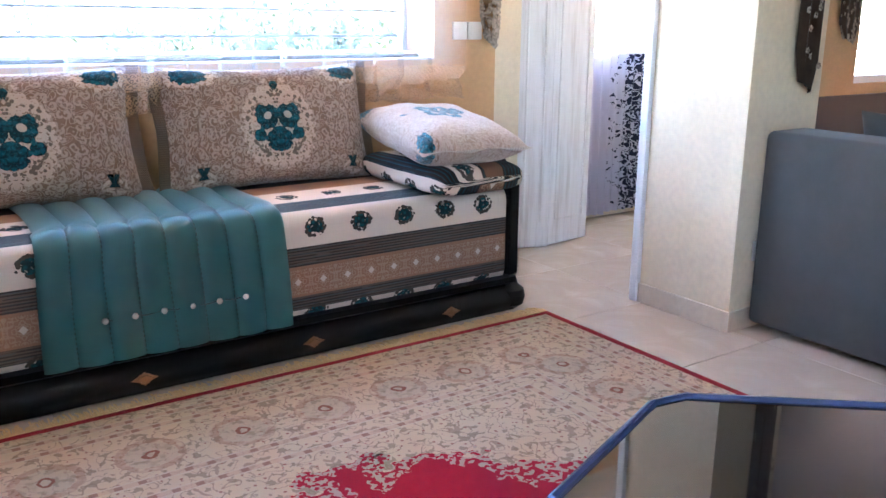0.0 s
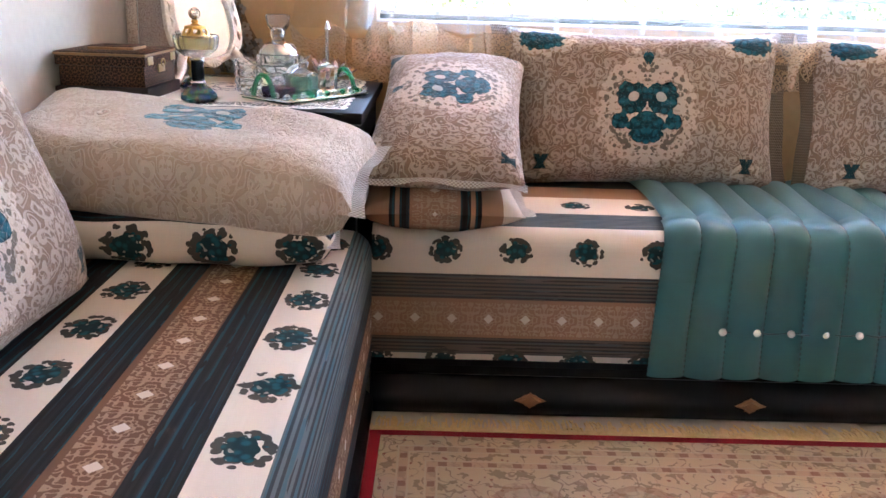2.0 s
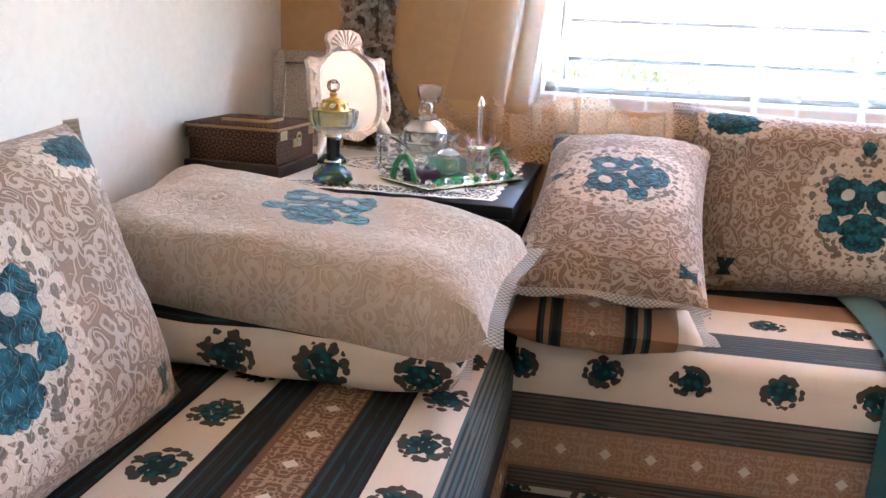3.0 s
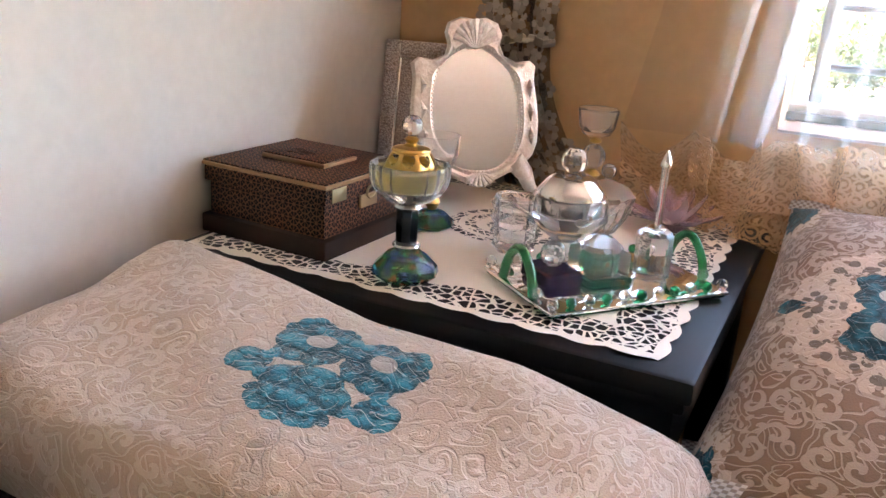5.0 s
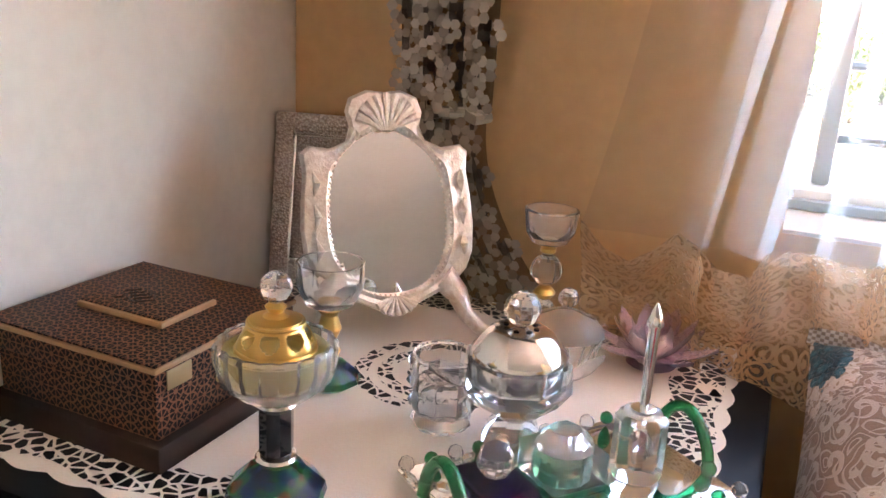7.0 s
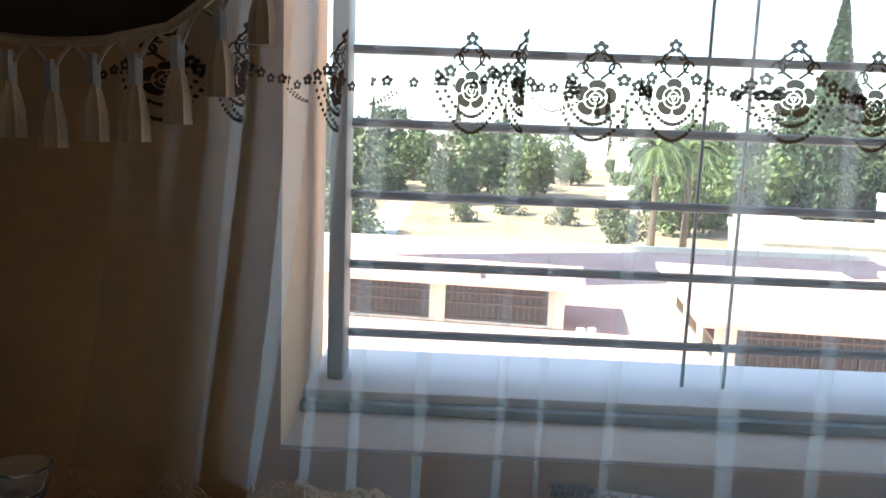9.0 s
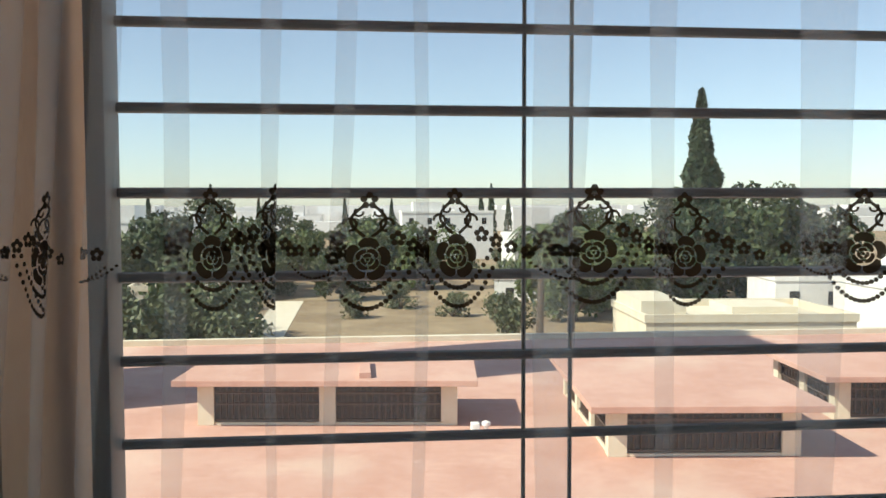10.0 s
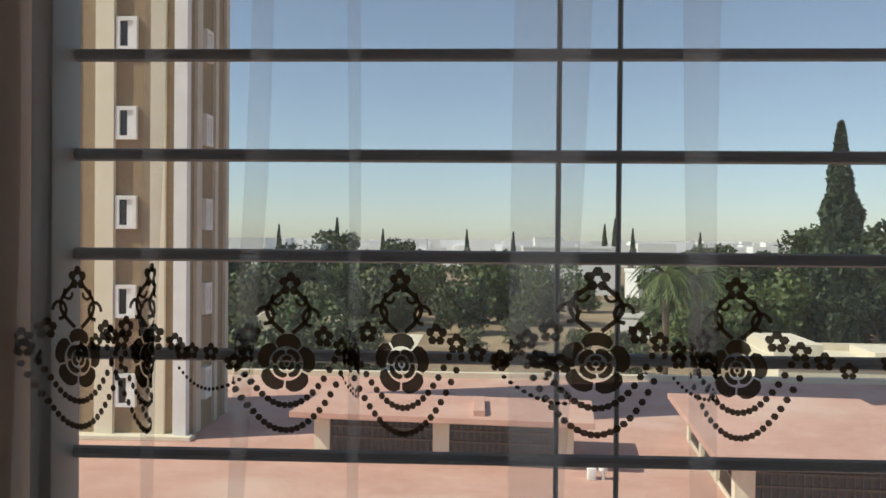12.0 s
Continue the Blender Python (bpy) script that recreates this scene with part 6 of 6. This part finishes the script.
part("bowl", faceted([(0.020, 0.0362), (0.048, 0.056), (0.062, 0.076), (0.060, 0.106), (0.054, 0.108), (0.052, 0.080), (0.03, 0.062), (0.004, 0.060)], 8), glass, burner, "faceted glass bowl", False)
part("band", lathe([(0.050, 0.082), (0.0515, 0.084), (0.0515, 0.106), (0.046, 0.107)], 28), steel, burner)
part("dome", lathe([(0.053, 0.1085), (0.052, 0.114), (0.036, 0.134), (0.026, 0.140), (0.006, 0.141)], 28), steel, burner, "polished steel dome")
for k in range(8):
    part("vent", lathe([(0.0032, 0.1408), (0.0032, 0.1416)], 8, at=(0.017 * math.cos(k * 0.785), 0.017 * math.sin(k * 0.785), 0)), black_gloss, burner)
part("finial", ball(0.020, 0.1615), glass, burner, smooth=False)
for a in (0.6, 2.2, 3.8, 5.3):
    wing = part("wing", petal_mesh(0.05, 0.03, 0.35, 0.2), glass, burner)
    wing.matrix_basis = Matrix.Translation((0.045 * math.cos(a), 0.045 * math.sin(a), 0.066)) @ Matrix.Rotation(a, 4, "Z")

# mirror tray
TM = Matrix.Translation((0.632, 2.508, TT)) @ Matrix.Rotation(math.atan2(0.24, 0.195), 4, "Z")
tray = thing("tray", "mirrored tray with green glass handles and crystal beads round its edge", "tray", TM)
part("plate", box((-0.150, -0.095, 0.004), (0.150, 0.095, 0.010), 0.002), mirror, tray, "mirror plate")
part("underplate", box((-0.146, -0.091, 0), (0.146, 0.091, 0.0038), 0.001), glass_green, tray, "green glass edge")
clear_bead = part("bead", ball(0.0085, 0.0188), glass, tray, smooth=False)
green_bead = part("bead", ball(0.0075, 0.0178), glass_green, tray, "green glass bead", False)
spots = [(-0.142 + 0.0568 * i, s * 0.087) for i in range(6) for s in (-1, 1)] + [(s * 0.142, -0.045 + 0.09 * i) for i in range(2) for s in (-1, 1)]
for i, (x, y) in enumerate(spots):
    if i == 0:
        clear_bead.location = (x, y, 0)
    else:
        share(clear_bead, Matrix.Translation((x, y, 0)))
for i in range(5):
    for s in (-1, 1):
        if i == 0 and s < 0:
            green_bead.location = (-0.1136, -0.087, 0)
        else:
            share(green_bead, Matrix.Translation((-0.1136 + 0.0568 * i, s * 0.087, 0)))
for s in (-1, 1):
    part("handle", tube([(s * 0.146, -0.042 + 0.0056 * k, 0.012 + 0.055 * math.sin(math.pi * k / 15) ** 0.6) for k in range(16)], 0.0065, 10), glass_green, tray, "arched green glass handle")


def on_tray(x, y):
    return TM @ Matrix.Translation((x, y, 0.0105))


casebox = thing("crystal_box", "square crystal box with green and orange base on the tray", "box", on_tray(-0.012, 0.002))
part("base", box((-0.036, -0.036, 0), (0.036, 0.036, 0.010), 0.002), teal_crystal, casebox, "green and orange crystal base", False)
part("body", box((-0.033, -0.033, 0.0105), (0.033, 0.033, 0.046), 0.004), glass, casebox, smooth=False)
part("core", lathe([(0.022, 0.0135), (0.024, 0.036), (0.018, 0.043)], 18, lobes=9, depth=0.06), teal_crystal, casebox)
part("lid", lathe([(0.030, 0.0465), (0.028, 0.054), (0.016, 0.064), (0.004, 0.067)], 12), glass, casebox, smooth=False)
pot = thing("crystal_bottle", "cut-crystal bottle with a long steel stopper on the tray", "bottle", on_tray(0.072, -0.012))
part("bottle", faceted([(0.024, 0), (0.027, 0.003), (0.027, 0.066), (0.022, 0.072), (0.008, 0.073)], 8), glass, pot, smooth=False)
part("ring", lathe([(0.012, 0.0732), (0.013, 0.077), (0.008, 0.079)], 14), steel, pot)
ob = part("stopper", lathe([(0.0045, 0.0792), (0.0052, 0.09), (0.0058, 0.165), (0.0085, 0.166), (0.0085, 0.170), (0.006, 0.178), (0.001, 0.19)], 14), steel, pot, "long pointed steel stopper")
brick_c = thing("crystal_block", "dark purple crystal block on the tray", "ornament", on_tray(-0.085, 0.012))
part("block", box((-0.030, -0.036, 0), (0.030, 0.036, 0.022), 0.004), purple_crystal, brick_c, smooth=False)
gem = part("gem", ball(0.019, 0.0412), glass, brick_c, smooth=False)


# ---------------------------------------------------------------- table mirror and picture frame
def silver_relief():
    m = Mat("silver_relief", 0.3, 0.75)
    c = m.coord()
    n = m.noise(c, 85.0, 3, 0.6, 1.0)
    m.set("Base Color", m.mix(n.step(0.3, 0.7), (0.74, 0.66, 0.60), (0.90, 0.85, 0.80)))
    return m.bump(n + m.noise(c, 320.0, 1) * 0.5, 0.45, 0.003)


silver = silver_relief()
HALF = [(0.0, 0.335), (0.028, 0.338), (0.055, 0.328), (0.062, 0.310), (0.056, 0.288), (0.064, 0.268), (0.092, 0.258), (0.125, 0.262), (0.138, 0.252), (0.134, 0.225), (0.139, 0.19), (0.142, 0.15), (0.138, 0.11), (0.126, 0.085), (0.098, 0.062), (0.060, 0.048), (0.025, 0.034), (0.0, 0.030)]
outer = HALF + [(-x, y) for x, y in HALF[-2:0:-1]]


def inner_oval(x, y):
    a = math.atan2(y - 0.165, x)
    top = 1 + 0.10 * math.exp(-((a - math.pi / 2) / 0.35) ** 2)
    q = 1 / ((abs(math.cos(a)) / 0.098) ** 2.5 + (abs(math.sin(a)) / 0.108) ** 2.5) ** 0.4
    return math.cos(a) * q, 0.165 + math.sin(a) * q * top


def table_mirror(m):
    t = thing("table_mirror", "standing table mirror in an ornate embossed silver frame", "mirror", m)
    bm = bmesh.new()
    dense = []
    for k in range(len(outer)):
        p, q = outer[k], outer[(k + 1) % len(outer)]
        dense += [(p[0] + (q[0] - p[0]) * i / 3, p[1] + (q[1] - p[1]) * i / 3) for i in range(3)]
    rings = []
    for f, h in ((0.0, -0.006), (0.0, 0.004), (0.08, 0.010), (0.30, 0.013), (0.6, 0.010), (0.85, 0.014), (1.0, 0.006), (1.0, -0.004)):
        ring = []
        for x, y in dense:
            ix, iy = inner_oval(x, y)
            ring.append(bm.verts.new((x + (ix - x) * f, -h, y + (iy - y) * f)))
        rings.append(ring)
    n = len(dense)
    for a, b in zip(rings, rings[1:]):
        for k in range(n):
            bm.faces.new((a[k], a[(k + 1) % n], b[(k + 1) % n], b[k]))
    bmesh.ops.recalc_face_normals(bm, faces=bm.faces[:])
    part("surround", bm, silver, t, "embossed silver frame")
    bm = bmesh.new()
    bm.faces.new([bm.verts.new((*(inner_oval(math.cos(6.2832 * k / 60), 0.165 + math.sin(6.2832 * k / 60))[:1]), -0.002, inner_oval(math.cos(6.2832 * k / 60), 0.165 + math.sin(6.2832 * k / 60))[1])) for k in range(60)])
    part("glass", bm, mirror, t, "clear mirror glass", False)
    bm = bmesh.new()
    for k in range(84):
        a = 6.2832 * k / 84
        x, y = inner_oval(math.cos(a), 0.165 + math.sin(a))
        lathe([(0.0022 * math.sin(math.pi * i / 4) + 1e-4, -0.0022 * math.cos(math.pi * i / 4)) for i in range(5)], 6, bm, (x * 1.02, -0.012, 0.165 + (y - 0.165) * 1.02))
    tagged(part("beading", bm, silver, t), kind="stuff")
    for k in range(9):
        a = math.pi * (0.10 + 0.80 * k / 8)
        tip = (0.052 * math.cos(a), -0.016, 0.285 + 0.046 * math.sin(a))
        part("shell_rib", tube([(0.008 * math.cos(a), -0.011, 0.281), ((tip[0]) * 0.6, -0.018, 0.281 + (tip[2] - 0.281) * 0.6), tip], [0.002, 0.0042, 0.0062], 7), silver, t)
    for k in range(7):
        a = -math.pi * (0.15 + 0.70 * k / 6)
        part("shell_rib", tube([(0.006 * math.cos(a), -0.011, 0.052), (0.036 * math.cos(a), -0.016, 0.052 + 0.026 * math.sin(a))], [0.002, 0.0052], 7), silver, t)
    for s in (1, -1):
        for y in (0.12, 0.165, 0.21):
            part("leaf_boss", tube([(s * 0.122, -0.010, y - 0.018), (s * 0.118, -0.019, y), (s * 0.122, -0.010, y + 0.018)], [0.001, 0.0065, 0.001], 8), silver, t)
        leg = [(s * 0.085, -0.002, 0.075), (s * 0.108, -0.004, 0.050), (s * 0.118, -0.008, 0.022), (s * 0.138, -0.016, -0.001), (s * 0.152, -0.020, -0.006)]
        part("foot", tube(leg, [0.022, 0.018, 0.013, 0.011, 0.006], 10), silver, t, "curved silver foot")
    part("back_stay", box((-0.02, 0.004, 0.03), (0.02, 0.010, 0.22), 0.002), plain_brown, t)
    return t


table_mirror(Matrix.Translation((0.318, 2.752, TT + 0.017)) @ Matrix.Rotation(radians(43), 4, "Z") @ Matrix.Rotation(radians(-18), 4, "X") @ Matrix.Diagonal((0.87, 1.0, 1.0, 1.0)))
glitter = Mat("glitter_frame", 0.35, 0.6)
_c = glitter.coord()
_v = glitter.cells(_c, 260.0, "F1", "Distance")
glitter.set("Base Color", glitter.mix(_v, (0.75, 0.68, 0.62), (0.36, 0.27, 0.22))).bump(_v, 0.9, 0.003)
picture = thing("picture_frame", "glittering silver picture frame leaning in the corner", "picture frame", Matrix.Translation((0.112, 2.93, TT)) @ Matrix.Rotation(radians(12), 4, "Z") @ Matrix.Rotation(radians(-8), 4, "X"))
for lo, hi in (((-0.105, -0.012, 0), (-0.073, 0.012, 0.275)), ((0.073, -0.012, 0), (0.105, 0.012, 0.275)), ((-0.0725, -0.012, 0), (0.0725, 0.012, 0.032)), ((-0.0725, -0.012, 0.243), (0.0725, 0.012, 0.275))):
    part("rail", box(lo, hi, 0.004), glitter, picture)
part("mount", box((-0.0725, -0.002, 0.0325), (0.0725, 0.004, 0.2425)), glitter, picture, smooth=False)
part("inner_bead", tube([(-0.07, -0.008, 0.036), (0.07, -0.008, 0.036), (0.07, -0.008, 0.239), (-0.07, -0.008, 0.239)], 0.004, 6, closed=True), steel, picture)

# ---------------------------------------------------------------- by the doorway
for k, x in enumerate((3.60, 3.687)):
    sw = thing("light_switch", "cream plastic light switch on the wall", "switch", group="light switches")
    part("plate", box((x, 2.988, 1.11), (x + 0.082, 2.9995, 1.192), 0.004), plastic_white, sw)
    part("rocker", box((x + 0.014, 2.984, 1.124), (x + 0.068, 2.9875, 1.178), 0.002), plastic_white, sw)


def net_tail(name, label, x, y, z0, width, mtl, flowers, seed):
    t = thing(name, label, "curtain", Matrix.Translation((x, y, 0)))
    tail = lambda a, z: Vector(((2 * a - 1) * width * min(1, 0.55 + (z - z0) * 4), -0.02 * math.cos((2 * a - 1) * 1.5) + 0.008 * math.sin(a * 20), z + 0.05 * (1 - a)))
    part("net", sheet(lambda a, b: tail(a, z0 + (2.5 - z0) * b), 16, 40, thick=0.003), mtl, t)
    rnd = random.Random(seed)
    bm = bmesh.new()
    for k in range(flowers):
        z = z0 + rnd.random() ** 1.6 * 1.2
        p = tail(rnd.random(), z) + Vector((0, -0.008, 0))
        for q in range(5):
            c = p + Vector((math.cos(q * 1.2566) * 0.008, 0, math.sin(q * 1.2566) * 0.008))
            bm.faces.new([bm.verts.new(c + Vector((math.cos(i * 1.047) * 0.006, rnd.uniform(-0.003, 0.003), math.sin(i * 1.047) * 0.006))) for i in range(6)])
    tagged(part("cloth_flower", bm, petal_cloth, t), kind="stuff")
    return t


net_tail("side_drape", "pale net drape tail with cloth flowers beside the doorway", 3.80, 2.975, 1.07, 0.055, net_cloth, 330, 1)
net_tail("side_drape", "dark taupe drape tail against the wall end", 4.27, 1.578, 0.93, 0.075, drape_brown, 20, 2)
net_tail("side_drape", "dark taupe drape tail by the far window", 7.55, 3.395, 1.05, 0.14, drape_brown, 160, 3)


def leopard():
    m = Mat("navy_scroll_curtain", 0.8)
    u, v, _ = m.xyz(m.coord("UV"))
    n = (m.noise(m.join(u, v), 28.0, 1.0, 0.5, 0.6) - 0.5).abs()
    fade = u.step(0.10, 0.22)
    return m.set("Base Color", m.mix((n < 0.05).most(fade.inv() * 0.6 > m.noise(m.join(u, v), 30.0, 1)), (0.012, 0.016, 0.045), (0.62, 0.60, 0.68)))


hall_cloth = cloth_mat("lilac_voile", (0.72, 0.70, 0.80), 0.85)
hall = thing("hall_curtain", "lilac voile and navy patterned curtain under the hall window", "curtain")
part("voile", sheet(lambda a, b: Vector((4.70 + 0.30 * a, 3.33 + 0.018 * math.sin(a * 26) - 0.05 * (1 - b) * (1 - a), 0.035 + 0.955 * b + 0.10 * (1 - a) * (1 - b) * 0.3)), 50, 12, thick=0.002), hall_cloth, hall, "lilac voile")
part("drop", sheet(lambda a, b: Vector((5.0 + 0.33 * a, 3.33 + 0.014 * math.sin(a * 30 + 2), 0.05 + 0.96 * b)), 50, 12, uv=lambda a, b: (a * 0.33, b * 0.96), thick=0.002), leopard(), hall, "navy and white patterned cloth")
socket = thing("wall_socket", "white wall socket low on the wall end", "socket")
part("plate", box((4.085, 1.588, 0.28), (4.115, 1.5985, 0.36), 0.003), plastic_white, socket)
for x, y, r in ((4.42, 1.15, 12), (4.46, 0.55, -8)):
    c = thing("cushion", "grey velvet cushion on the grey sofa", "cushion", Matrix.Translation((x + 0.06, y, 0.66)) @ Matrix.Rotation(radians(r), 4, "Z") @ Matrix.Rotation(radians(90), 4, "Z") @ Matrix.Rotation(radians(72), 4, "X"))
    part("cover", pillow_mesh(0.5, 0.46, 0.16, 31 + r), grey_velvet, c)
dish_w = thing("saucer", "white patterned saucer on the glass table", "saucer")
part("saucer", lathe([(0.03, 0.4485), (0.045, 0.450), (0.085, 0.462), (0.087, 0.464), (0.045, 0.455), (0.003, 0.454)], 30, at=(2.60, 0.12, 0)), plastic_white, dish_w)

# ---------------------------------------------------------------- floor tiles
bm = bmesh.new()
box((0.0015, 0.0015, -0.0055), (0.5985, 0.5985, 0.0), 0.0012, bm, 1)
tile = part("tile", bm, marble, floor, smooth=False)
first = True
for i in range(17):
    for j in range(12):
        m = Matrix.Translation((-0.2 + 0.6 * i, -3.35 + 0.58 * j * 1.0344, 0))
        if first:
            tile.matrix_basis = m
            first = False
        else:
            share(tile, m)
